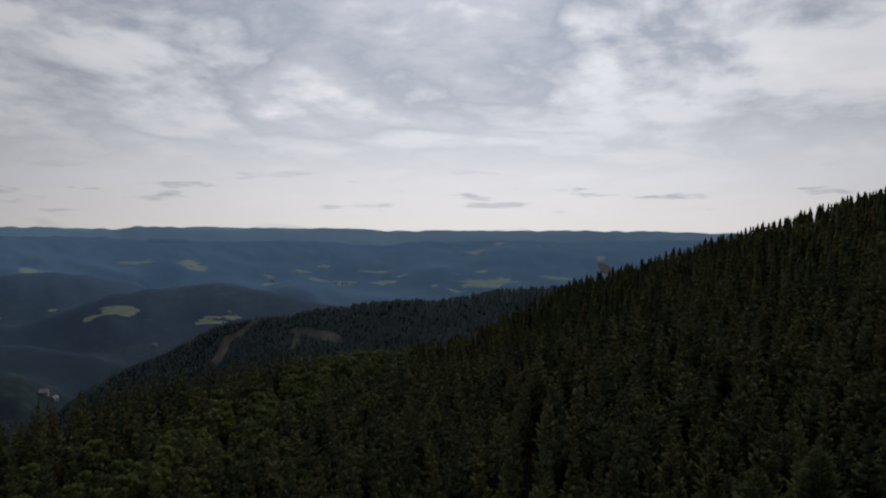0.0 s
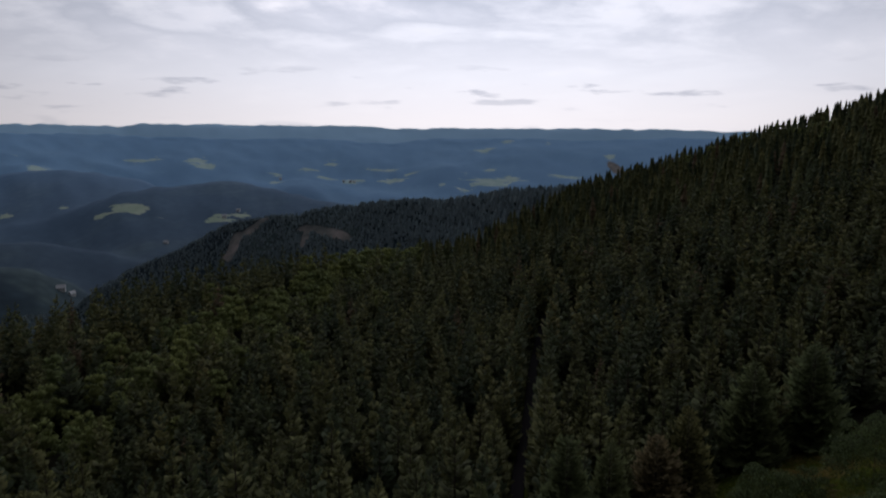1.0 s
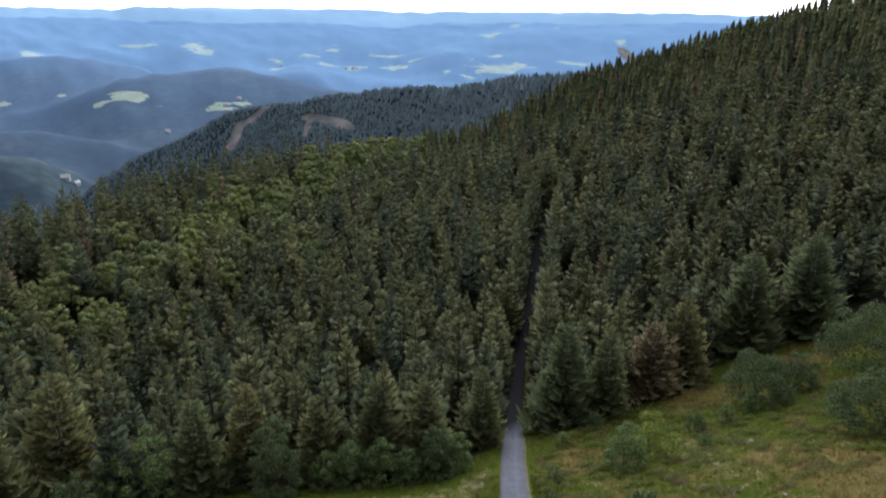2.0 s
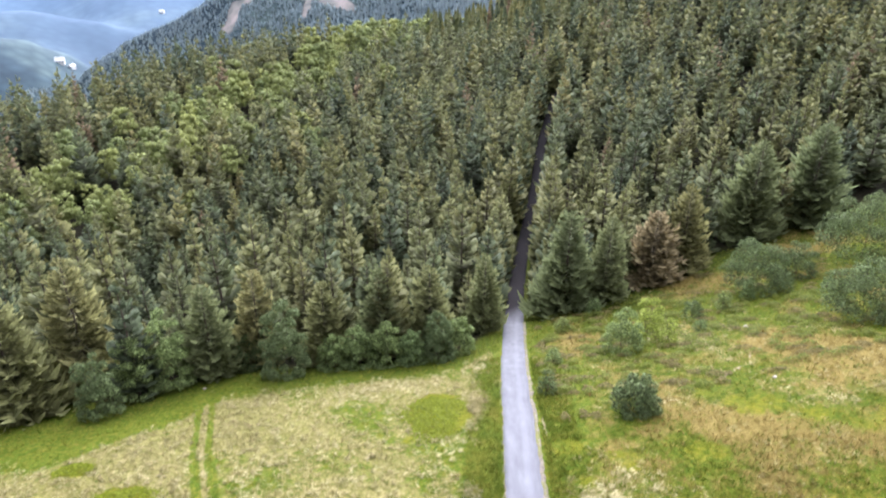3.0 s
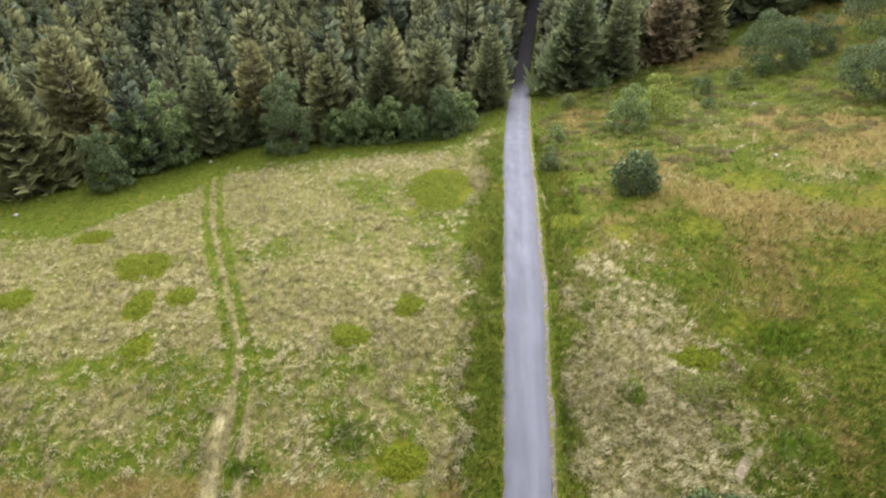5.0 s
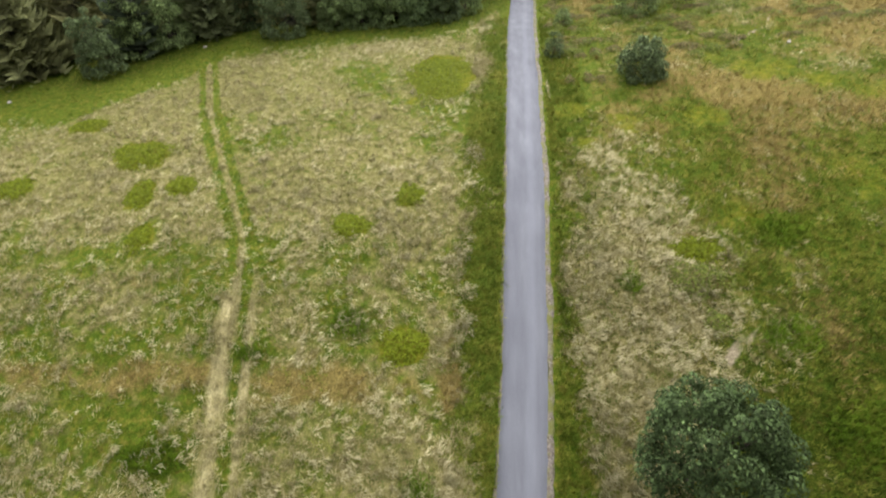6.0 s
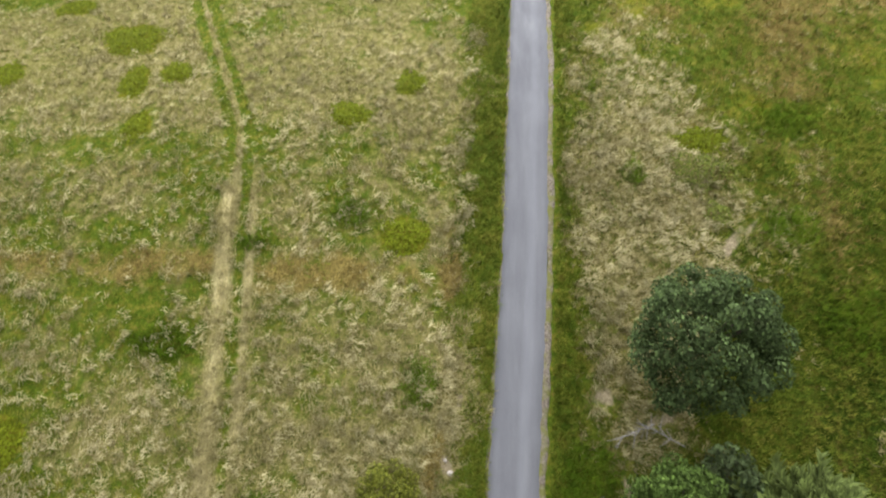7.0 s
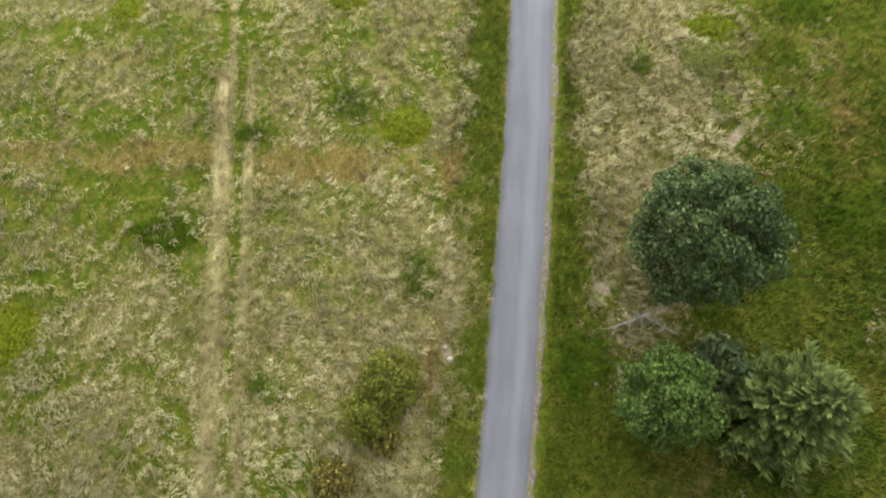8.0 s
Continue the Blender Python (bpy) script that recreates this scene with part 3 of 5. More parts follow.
def build_ground():
    az = np.concatenate([np.arange(-180, -102, 6), np.arange(-102, -38, 1.0), np.arange(-38, 38, 0.31), np.arange(38, 102, 1.0), np.arange(102, 180, 6)])
    r = [0.6]
    while r[-1] < 4930:
        r.append(r[-1] + (5.0 if 830 < r[-1] < 1000 else 24.0 if 3640 < r[-1] < 3960 or 4440 < r[-1] < 4680 else 0.020 * r[-1] if r[-1] > 70 else 0.6))
    r = np.array(r)
    a, q = np.meshgrid(np.radians(az), r)
    x, y = q * np.sin(a), q * np.cos(a)
    z = height(x, y)
    away = smooth(q, 560, 700)
    z = z + away * (3.0 * lumps(x, y, 34, 131) * smooth(q, 600, 1500) + 5 * rough(x, y, 60, 137) * smooth(q, 1300, 2500))
    straw, russet, bil, soil, forest, mown, lush = cover(x, y)
    field, felled = np.zeros_like(x), np.zeros_like(x)
    for px, py, w, h in FIELDS:
        q0 = math.hypot(px, py)
        u, v = (x * py - y * px) / q0, (x * px + y * py) / q0 - q0
        field = np.maximum(field, smooth(-np.hypot(u / w, v / h), -1.5, -0.3))
    for px, py, w, h, turn in FELLED:
        u = (x - px) * math.cos(turn) + (y - py) * math.sin(turn)
        v = -(x - px) * math.sin(turn) + (y - py) * math.cos(turn)
        felled = np.maximum(felled, smooth(-np.hypot(u / w, v / h), -1.3, -0.7))
    # range steps that drive the painted haze
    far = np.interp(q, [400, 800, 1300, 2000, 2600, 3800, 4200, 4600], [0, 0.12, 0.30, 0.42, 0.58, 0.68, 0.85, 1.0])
    n, k = x.shape[1], x.shape[0]
    verts = np.stack([x.ravel(), y.ravel(), z.ravel()], -1)
    i = np.arange(n)
    rows = np.arange(k - 1)[:, None] * n
    j = (i + 1) % n
    quads = np.stack([rows + i, rows + n + i, rows + n + j, rows + j], -1).reshape(-1, 4)[:, ::-1]
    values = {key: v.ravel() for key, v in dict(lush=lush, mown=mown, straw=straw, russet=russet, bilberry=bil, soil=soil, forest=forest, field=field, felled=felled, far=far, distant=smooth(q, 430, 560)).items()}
    verts = np.vstack([verts, [[0, 0, float(height(0.0, 0.0))]]])
    values = {key: np.append(v, v[0]) for key, v in values.items()}
    me = mesh_from("ground", verts, quads, GROUND, True, values)
    bm = bmesh.new()
    bm.from_mesh(me)
    bm.verts.ensure_lookup_table()
    for s in range(n):
        bm.faces.new((bm.verts[(s + 1) % n], bm.verts[s], bm.verts[len(verts) - 1])).smooth = True
    bmesh.ops.recalc_face_normals(bm, faces=bm.faces)
    bm.to_mesh(me)
    bm.free()
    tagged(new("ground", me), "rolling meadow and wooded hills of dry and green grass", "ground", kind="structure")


def ribbon(name, inner, outer, lift, mat, ys, across=7, ragged=0.08, thick=0.06):
    """A strip laid along the road's line between two offsets, with turned-down edges."""
    e0 = inner + ragged * (lumps(ys, ys * 0, 0.7, 141) + 0.8 * lumps(ys, ys * 0, 4.0, 143))
    e1 = outer + ragged * (lumps(ys, ys * 0 + 7, 0.7, 151) + 0.8 * lumps(ys, ys * 0, 4.0, 153))
    s = np.linspace(0, 1, across)
    off = e0[:, None] * (1 - s) + e1[:, None] * s
    yy = np.repeat(ys[:, None], across, 1)
    x = road_x(yy) + off
    crown = 0.05 * (1 - (2 * s - 1) ** 2)
    z = height(x, yy) + lift + crown
    x = np.concatenate([x[:, :1] - 0.02, x, x[:, -1:] + 0.02], 1)
    yy = np.concatenate([yy[:, :1], yy, yy[:, -1:]], 1)
    z = np.concatenate([z[:, :1] - thick, z, z[:, -1:] - thick], 1)
    n = across + 2
    i = np.arange(n - 1)
    rows = np.arange(len(ys) - 1)[:, None] * n
    quads = np.stack([rows + i, rows + i + 1, rows + n + i + 1, rows + n + i], -1).reshape(-1, 4)
    # how far into the wood, where the lane's shade is painted
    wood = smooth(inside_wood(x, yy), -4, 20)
    value = np.clip(np.concatenate([[0], s, [1]]), 0, 1)[None, :].repeat(len(ys), 0)
    verts = np.stack([x.ravel(), yy.ravel(), z.ravel()], -1)
    return mesh_from(name, verts, quads, mat, True, {"across": value.ravel(), "forest": wood.ravel()})


build_ground()
LANE_YS = np.concatenate([np.arange(-40, 130, 0.35), np.arange(130, 306, 1.0)])
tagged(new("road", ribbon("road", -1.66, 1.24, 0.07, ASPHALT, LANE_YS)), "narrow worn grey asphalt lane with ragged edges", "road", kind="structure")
tagged(new("gravel_shoulder", ribbon("gravel_shoulder", 1.12, 1.58, 0.045, GRAVEL, LANE_YS[LANE_YS < 90], 4, 0.13)), "pale gravel shoulder along the asphalt lane", "road shoulder", kind="structure")
tagged(new("gravel_shoulder", ribbon("gravel_shoulder", -1.80, -1.55, 0.03, GRAVEL, LANE_YS[LANE_YS < 60], 3, 0.14)), "thin gravel and soil edge of the lane", "road shoulder", kind="structure")
# ---- plants ----
def spruce_crown(rng, h, rad, whorls, per, twigs, base=0.08, power=0.66, lean=0.26, spine=0.18, reaching=1.0, needle=0.30):
    """Needle sprays in drooping whorls: places, triangles, and how light each place is painted."""
    vs, ts, lit = [], [], []
    for i in range(whorls):
        f = (i + rng.uniform(0.25, 0.75)) / whorls
        z0 = h * (base + (1 - base) * f)
        length = (rad * (1 - f) ** power + 0.22) * rng.uniform(0.82, 1.12)
        n = max(4, int(round(per * (0.55 + 0.6 * (1 - f)))))
        turn = rng.uniform(0, 6.28)
        for b in range(n):
            a = turn + 6.2832 * (b + rng.uniform(-0.3, 0.3)) / n
            L = length * rng.uniform(0.66, 1.16)
            out = np.array([math.cos(a), math.sin(a), 0.0])
            side = np.array([-out[1], out[0], 0.0])
            rise = 0.6 * f - lean + rng.uniform(-0.1, 0.1)
            root = np.array([0, 0, z0 + rng.uniform(-0.2, 0.2)])
            mid = root + out * L * 0.55 + np.array([0, 0, (rise - 0.04) * L * 0.55])
            tip = root + out * L + np.array([0, 0, (rise + 0.12) * L])
            w = max(0.08, spine * L)
            k = len(vs)
            vs += [root + out * 0.12 * L, mid + side * w - (0, 0, 0.05 * L), mid + (0, 0, 0.09 * L), mid - side * w - (0, 0, 0.05 * L), tip]
            lit += [0.1, 0.5, 0.6, 0.5, 1.0]
            ts += [(k, k + 1, k + 2), (k, k + 2, k + 3), (k + 1, k + 4, k + 2), (k + 2, k + 4, k + 3)]
            for q in range(twigs):
                s = 0.38 + 0.62 * (q + rng.uniform(0, 0.9)) / max(1, twigs)
                p = root * (1 - 2 * s) + mid * 2 * s if s < 0.5 else mid * (2 - 2 * s) + tip * (2 * s - 1)
                for d in (-1, 1):
                    reach = reaching * L * (0.46 - 0.20 * s) * rng.uniform(0.7, 1.3) + 0.14
                    e = p + (side * d * 0.62 + out * 0.6) * reach + np.array([0, 0, rng.uniform(0.1, 1.05) * reach])
                    k = len(vs)
                    ww = needle * reach + 0.05 * needle / 0.3
                    vs += [p - out * ww, p + out * ww + np.array([0, 0, rng.uniform(-0.3, 0.3) * ww]), e]
                    lit += [0.25 + 0.3 * s, 0.3 + 0.4 * s, 0.55 + 0.45 * s]
                    ts.append((k, k + 1, k + 2))
    k = len(vs)
    for c in range(3):  # leader shoot
        a = 2.09 * c
        vs += [np.array([0.12 * math.cos(a), 0.12 * math.sin(a), h * 0.95]), np.array([0.12 * math.cos(a + 1.5), 0.12 * math.sin(a + 1.5), h * 0.95]), np.array([0, 0, h * 1.03])]
        lit += [0.8, 0.8, 1.0]
        ts.append((k + 3 * c, k + 3 * c + 1, k + 3 * c + 2))
    return np.array(vs), np.array(ts), np.array(lit)


def bough_crown(rng, h, rad, whorls, per, twigs=0, base=0.04, power=0.78):
    """A young spruce of broad three-fingered boughs that sweep out and turn up at the tips."""
    vs, ts, lit = [], [], []
    for i in range(whorls):
        f = (i + rng.uniform(0.2, 0.8)) / whorls
        z0 = h * (base + (0.97 - base) * f)
        length = rad * (1 - f) ** power + 0.25
        n = max(4, int(round(per * (0.5 + 0.65 * (1 - f)))))
        turn = rng.uniform(0, 6.28)
        for b in range(n):
            a = turn + 6.2832 * (b + rng.uniform(-0.35, 0.35)) / n
            L = length * rng.uniform(0.50, 1.20)
            out, side, up = np.array([math.cos(a), math.sin(a), 0.0]), np.array([-math.sin(a), math.cos(a), 0.0]), np.array([0, 0, 1.0])
            rise = 0.75 * f - 0.12 + rng.uniform(-0.18, 0.24)
            root = np.array([0, 0, z0 + rng.uniform(-0.55, 0.55) * h / whorls])
            mid = root + out * L * 0.52 + up * L * 0.52 * (rise - 0.06)
            tip = root + out * L + up * L * (rise + 0.22)
            w = min(0.85, L * rng.uniform(0.26, 0.36)) * rng.uniform(0.75, 1.1)
            k = len(vs)
            left = root + out * L * 0.86 + side * w * 1.15 + up * L * (rise + rng.uniform(0.0, 0.2))
            right = root + out * L * 0.86 - side * w * 1.15 + up * L * (rise + rng.uniform(0.0, 0.2))
            vs += [root, mid + side * w - up * 0.07 * L, mid + up * 0.08 * L, mid - side * w - up * 0.07 * L, left, tip, right]
            lit += [0.05, 0.5, 0.62, 0.5, 0.92, 1.0, 0.92]
            ts += [(k, k + 1, k + 2), (k, k + 2, k + 3), (k + 1, k + 4, k + 2), (k + 2, k + 6, k + 3), (k + 2, k + 4, k + 5), (k + 2, k + 5, k + 6)]
            for q in range(twigs):
                s = rng.uniform(0.35, 1.0)
                p = root + (mid - root) * 2 * s if s < 0.5 else mid + (tip - mid) * (2 * s - 1)
                e = p + (side * rng.uniform(-0.8, 0.8) + out * rng.uniform(0.2, 0.7) + up * rng.uniform(0.25, 0.9)) * (0.25 * L + 0.15)
                k = len(vs)
                vs += [p - side * 0.12, p + side * 0.12, e]
                lit += [0.4 + 0.3 * s, 0.4 + 0.3 * s, 0.65 + 0.35 * s]
                ts.append((k, k + 1, k + 2))
    k = len(vs)
    for c in range(3):  # leader shoot
        a = 2.09 * c
        vs += [np.array([0.2 * math.cos(a), 0.2 * math.sin(a), h * 0.92]), np.array([0.2 * math.cos(a + 1.5), 0.2 * math.sin(a + 1.5), h * 0.92]), np.array([0, 0, h * 1.02])]
        lit += [0.8, 0.8, 1.0]
        ts.append((k + 3 * c, k + 3 * c + 1, k + 3 * c + 2))
    return np.array(vs), np.array(ts), np.array(lit)


def cone_normals(v, lump=0.9, seed=0):
    """Soft normals of a conical crown, swelling over its boughs."""
    out = v * np.array([1, 1, 0.0])
    out = out / (np.linalg.norm(out, axis=1)[:, None] + 0.25)
    swell = np.stack([rough(v[:, 0] + 17 * q + seed, v[:, 1] + 1.7 * v[:, 2], lump, 211 + q) for q in range(3)], -1)
    n = 0.75 * out + np.array([0, 0, 0.75]) + 0.45 * swell + 0.38 * np.random.default_rng(seed).normal(size=v.shape)
    return n / np.linalg.norm(n, axis=1)[:, None]


def tiered(seed, h, rad, tiers, sides):
    """A distant spruce: overlapping skirts of branches with ragged hems."""
    rng = np.random.default_rng(seed)
    vs, ts = [], []
    for i in range(tiers):
        f = i / tiers
        k = len(vs)
        vs.append((rng.uniform(-0.1, 0.1), rng.uniform(-0.1, 0.1), h * min(1.0, f + 1.7 / tiers)))
        r = rad * (1 - f) ** 0.75
        turn = rng.uniform(0, 6.28)
        for j in range(2 * sides):
            a = turn + 3.1416 * j / sides
            q = r * (rng.uniform(0.9, 1.2) if j % 2 else rng.uniform(0.55, 0.75))
            vs.append((q * math.cos(a), q * math.sin(a), h * (0.06 + 0.94 * f) + (0.0 if j % 2 else 0.45) + rng.uniform(-0.3, 0.3)))
        ts += [(k, k + 1 + j, k + 1 + (j + 1) % (2 * sides)) for j in range(2 * sides)]
    lit = np.array([0.35 if v[0] ** 2 + v[1] ** 2 < 0.05 else 0.95 for v in vs])
    return np.array(vs), np.array(ts), lit


def leafy_crown(rng, blobs, leaves, size, cores=False):
    """Leaves in clumps over the outside of a heap of lobes (x, y, z, radius)."""
    vs, ts, lit, ns = [], [], [], []
    blobs = np.asarray(blobs, float)
    total = (blobs[:, 3] ** 2).sum()
    for bx, by, bz, br in blobs:
        n = max(12, int(leaves * br * br / total))
        d = rng.normal(size=(n, 3))
        d /= np.linalg.norm(d, axis=1)[:, None]
        d[:, 2] = np.where(d[:, 2] < -0.35, -d[:, 2] * 0.6, d[:, 2])
        out = rng.random((n, 1)) ** 0.7
        p = np.array([bx, by, bz]) + d * (br * (0.66 + 0.42 * out)) * np.array([1, 1, 0.9])
        lit.append(np.repeat(0.25 + 0.7 * out[:, 0], 4))
        face = d + np.array([0, 0, 0.35]) + 0.45 * rng.normal(size=(n, 3))
        ns.append(np.repeat(face / np.linalg.norm(face, axis=1)[:, None], 4, 0))
        u = rng.normal(size=(n, 3))
        u = u - d * (u * d).sum(1, keepdims=True) * 0.75
        u /= np.linalg.norm(u, axis=1)[:, None]
        v = np.cross(d, u)
        v = v / (np.linalg.norm(v, axis=1)[:, None] + 1e-6) + 0.5 * rng.normal(size=(n, 3))
        s = size * rng.uniform(0.6, 1.4, (n, 1))
        k = sum(len(q) for q in vs)
        quad = np.stack([p - u * s, p - v * s * 0.5, p + u * s, p + v * s * 0.5], 1).reshape(-1, 3)
        vs.append(quad)
        i = k + 4 * np.arange(n)
        ts.append(np.stack([i, i + 1, i + 2], -1))
        ts.append(np.stack([i, i + 2, i + 3], -1))
    if cores:  # twiggy inside of each lobe, so that no sky shows through the crown
        ring = np.array([(0, 0, 1)] + [(0.9 * math.cos(1.2566 * i), 0.9 * math.sin(1.2566 * i), 0.45) for i in range(5)] + [(0.9 * math.cos(1.2566 * i + 0.63), 0.9 * math.sin(1.2566 * i + 0.63), -0.45) for i in range(5)])
        faces = np.array([(0, 1 + i, 1 + (i + 1) % 5) for i in range(5)] + [(1 + i, 6 + i, 1 + (i + 1) % 5) for i in range(5)] + [(1 + (i + 1) % 5, 6 + i, 6 + (i + 1) % 5) for i in range(5)])
        for bx, by, bz, br in blobs:
            ts.append(faces + sum(len(q) for q in vs))
            vs.append(np.array([bx, by, bz]) + ring * 0.78 * br * rng.uniform(0.85, 1.15, (11, 1)))
            lit.append(np.full(11, 0.55))
            ns.append(ring / np.linalg.norm(ring, axis=1)[:, None])
    return np.vstack(vs), np.vstack(ts), np.concatenate(lit), np.vstack(ns)


def limb(bm, a, b, ra, rb, sides=7):
    """A tapered limb from a to b."""
    a, b = Vector(a), Vector(b)
    turn = (b - a).to_track_quat("Z", "Y").to_matrix()
    rings = []
    for p, r in ((a, ra), (a.lerp(b, 0.5) + turn @ Vector((0.15 * ra, 0.1 * ra, 0)), (ra + rb) / 2), (b, rb)):
        rings.append([bm.verts.new(p + turn @ Vector((r * math.cos(6.2832 * i / sides), r * math.sin(6.2832 * i / sides), 0))) for i in range(sides)])
    for u, v in zip(rings, rings[1:]):
        for i in range(sides):
            bm.faces.new((u[i], u[(i + 1) % sides], v[(i + 1) % sides], v[i]))
    bm.faces.new(rings[-1])
    bm.faces.new(rings[0][::-1])


def trunk_mesh(h, r, dead=0):
    bm = bmesh.new()
    limb(bm, (0, 0, -0.3), (0, 0, h), r, 0.03, 8)
    rng = random.Random(int(h * 100))
    for i in range(dead):
        a, z = rng.uniform(0, 6.28), h * rng.uniform(0.06, 0.25)
        limb(bm, (0, 0, z), (1.1 * math.cos(a), 1.1 * math.sin(a), z - 0.15), 0.03, 0.01, 4)
    me = bpy.data.meshes.new("trunk")
    bm.to_mesh(me)
    bm.free()
    me.materials.append(BARK)
    return me


def put(ob, x, y, turn=0.0, scale=1.0, sink=0.05):
    ob.matrix_basis = pose(x, y, float(height(x, y)) - sink, 0, 0, turn) @ Matrix.Scale(scale, 4)
    return ob


def make_spruce(seed, h, rad, whorls=17, per=11, twigs=5, mat=None, label="", category="tree", name="spruce_tree", young=False, **shape):
    rng = np.random.default_rng(seed)
    ob = tagged(new(name), label or "dark green spruce with drooping branches at the forest edge", category)
    hang("trunk", trunk_mesh(h * 0.95, 0.016 * h, 5), ob)
    v, t, lit = bough_crown(rng, h, rad, whorls, per, twigs) if young else spruce_crown(rng, h, rad, whorls, per, twigs, **shape)
    hang("crown", mesh_from("crown", v, t, mat or SPRUCE, values={"crown_light": lit}, normals=cone_normals(v, 0.9, seed) if young else None), ob)
    return ob


def lobes(rng, w, h, n, low=0.3, spread=0.8):
    """Clumps of leaf over an uneven dome about 2w wide and h high."""
    out = []
    mid, up = h * (low + (1 - low) * 0.42), h * (1 - low) * 0.58
    for i in range(n):
        a = 2.4 * i + rng.uniform(-0.5, 0.5)
        v = 1 - 1.45 * (i + 0.5) / n + rng.uniform(-0.08, 0.08)
        f = math.sqrt(max(0.0, 1 - v * v)) * rng.uniform(0.72, 0.98)
        r = w * rng.uniform(0.20, 0.34) * (14 / n) ** 0.3
        out.append((w * f * math.cos(a) * 0.84, w * f * math.sin(a) * 0.84, mid + up * v * rng.uniform(0.8, 1.0) - r * 0.3, r))
    out.append((0, 0, mid, w * 0.58))
    return out


def make_leafy(name, seed, w, h, mat, leaves, size, label, category, n=14, low=0.3, trunk=0.0, stems=4):
    rng = np.random.default_rng(seed)
    ob = tagged(new(name), label, category)
    bm = bmesh.new()
    heap = lobes(rng, w, h, n, low)
    if not trunk:
        heap = [(0.9 * bx, 0.9 * by, bz, br) for bx, by, bz, br in heap]
        heap += [(0.74 * w * math.cos(0.7 * i), 0.74 * w * math.sin(0.7 * i), min(0.2 * h, 0.24 * w) + rng.uniform(0, 0.12) * h, w * rng.uniform(0.24, 0.33)) for i in range(9)]
    if trunk:
        limb(bm, (0, 0, -0.2), (0, 0, h * 0.5), trunk, trunk * 0.6, 9)
        for bx, by, bz, br in heap[:9]:
            limb(bm, (0, 0, h * rng.uniform(0.2, 0.5)), (bx, by, bz), trunk * 0.4, 0.03, 5)
        hang_name = "trunk"
    else:
        for i in range(stems):
            bx, by, bz, br = heap[i % len(heap)]
            limb(bm, (0.1 * bx, 0.1 * by, -0.1), (bx * 0.8, by * 0.8, bz), 0.03, 0.012, 5)
        hang_name = "stems"
    part(hang_name, bm, BARK, ob)
    v, t, lit, soft = leafy_crown(rng, heap, leaves, size)
    hang("crown" if trunk else "foliage", mesh_from("crown", v, t, mat, values={"crown_light": lit}, normals=soft), ob)
    return ob


# ---- the forest ----
def scatter(rng, x0, x1, y0, y1, step):
    """Jittered places on a grid, rows shifted."""
    gx, gy = np.meshgrid(np.arange(x0, x1, step), np.arange(y0, y1, step))
    gx = gx + np.where((np.arange(gx.shape[0]) % 2)[:, None], step / 2, 0) + rng.uniform(-0.36, 0.36, gx.shape) * step
    gy = gy + rng.uniform(-0.36, 0.36, gy.shape) * step
    return gx.ravel(), gy.ravel()


def joined(name, kinds, x, y, pick, scale, turn, tint, mat, label, category):
    """Many plants as one mesh, for what nobody could count."""
    vs, ts, cs, lits, ns, k = [], [], [], [], [], 0
    z = height(x, y)
    for i, (v, t, lit, *soft) in enumerate(kinds):
        soft = soft[0] if soft else cone_normals(v, 0.9, i)
        s = np.where(pick == i)[0]
        if not len(s):
            continue
        c, n = np.cos(turn[s])[:, None], np.sin(turn[s])[:, None]
        f = scale[s][:, None]
        px = x[s][:, None] + f * (c * v[:, 0] - n * v[:, 1])
        py = y[s][:, None] + f * (n * v[:, 0] + c * v[:, 1])
        pz = z[s][:, None] - 0.1 + f * v[:, 2]
        vs.append(np.stack([px, py, pz], -1).reshape(-1, 3))
        ts.append((k + len(v) * np.arange(len(s))[:, None, None] + t[None]).reshape(-1, 3))
        ns.append(np.stack([c * soft[:, 0] - n * soft[:, 1], n * soft[:, 0] + c * soft[:, 1], np.repeat(soft[None, :, 2], len(s), 0)], -1).reshape(-1, 3))
        cs.append(np.repeat(tint[s], len(v)))
        lits.append(np.tile(lit, len(s)))
        k += len(v) * len(s)
    me = mesh_from(name, np.vstack(vs), np.vstack(ts), mat, False, {"tint": np.concatenate(cs), "crown_light": np.concatenate(lits)}, np.vstack(ns))
    return tagged(new(name, me), label, category, kind="stuff")


def broad_share(x, y):
    """How many of the trees are broadleaved, 0..1: a belt down the valley side."""
    belt = np.exp(-(((x + 92 - 0.30 * np.maximum(y - 150, 0)) / 18) ** 2)) * smooth(y, 108, 130)
    return np.clip(1.5 * belt * (0.8 + 0.5 * lumps(x, y, 22, 161)) + 0.6 * smooth(lumps(x, y, 40, 165), 0.1, 0.5) * smooth(x, 90, 160), 0, 0.95)


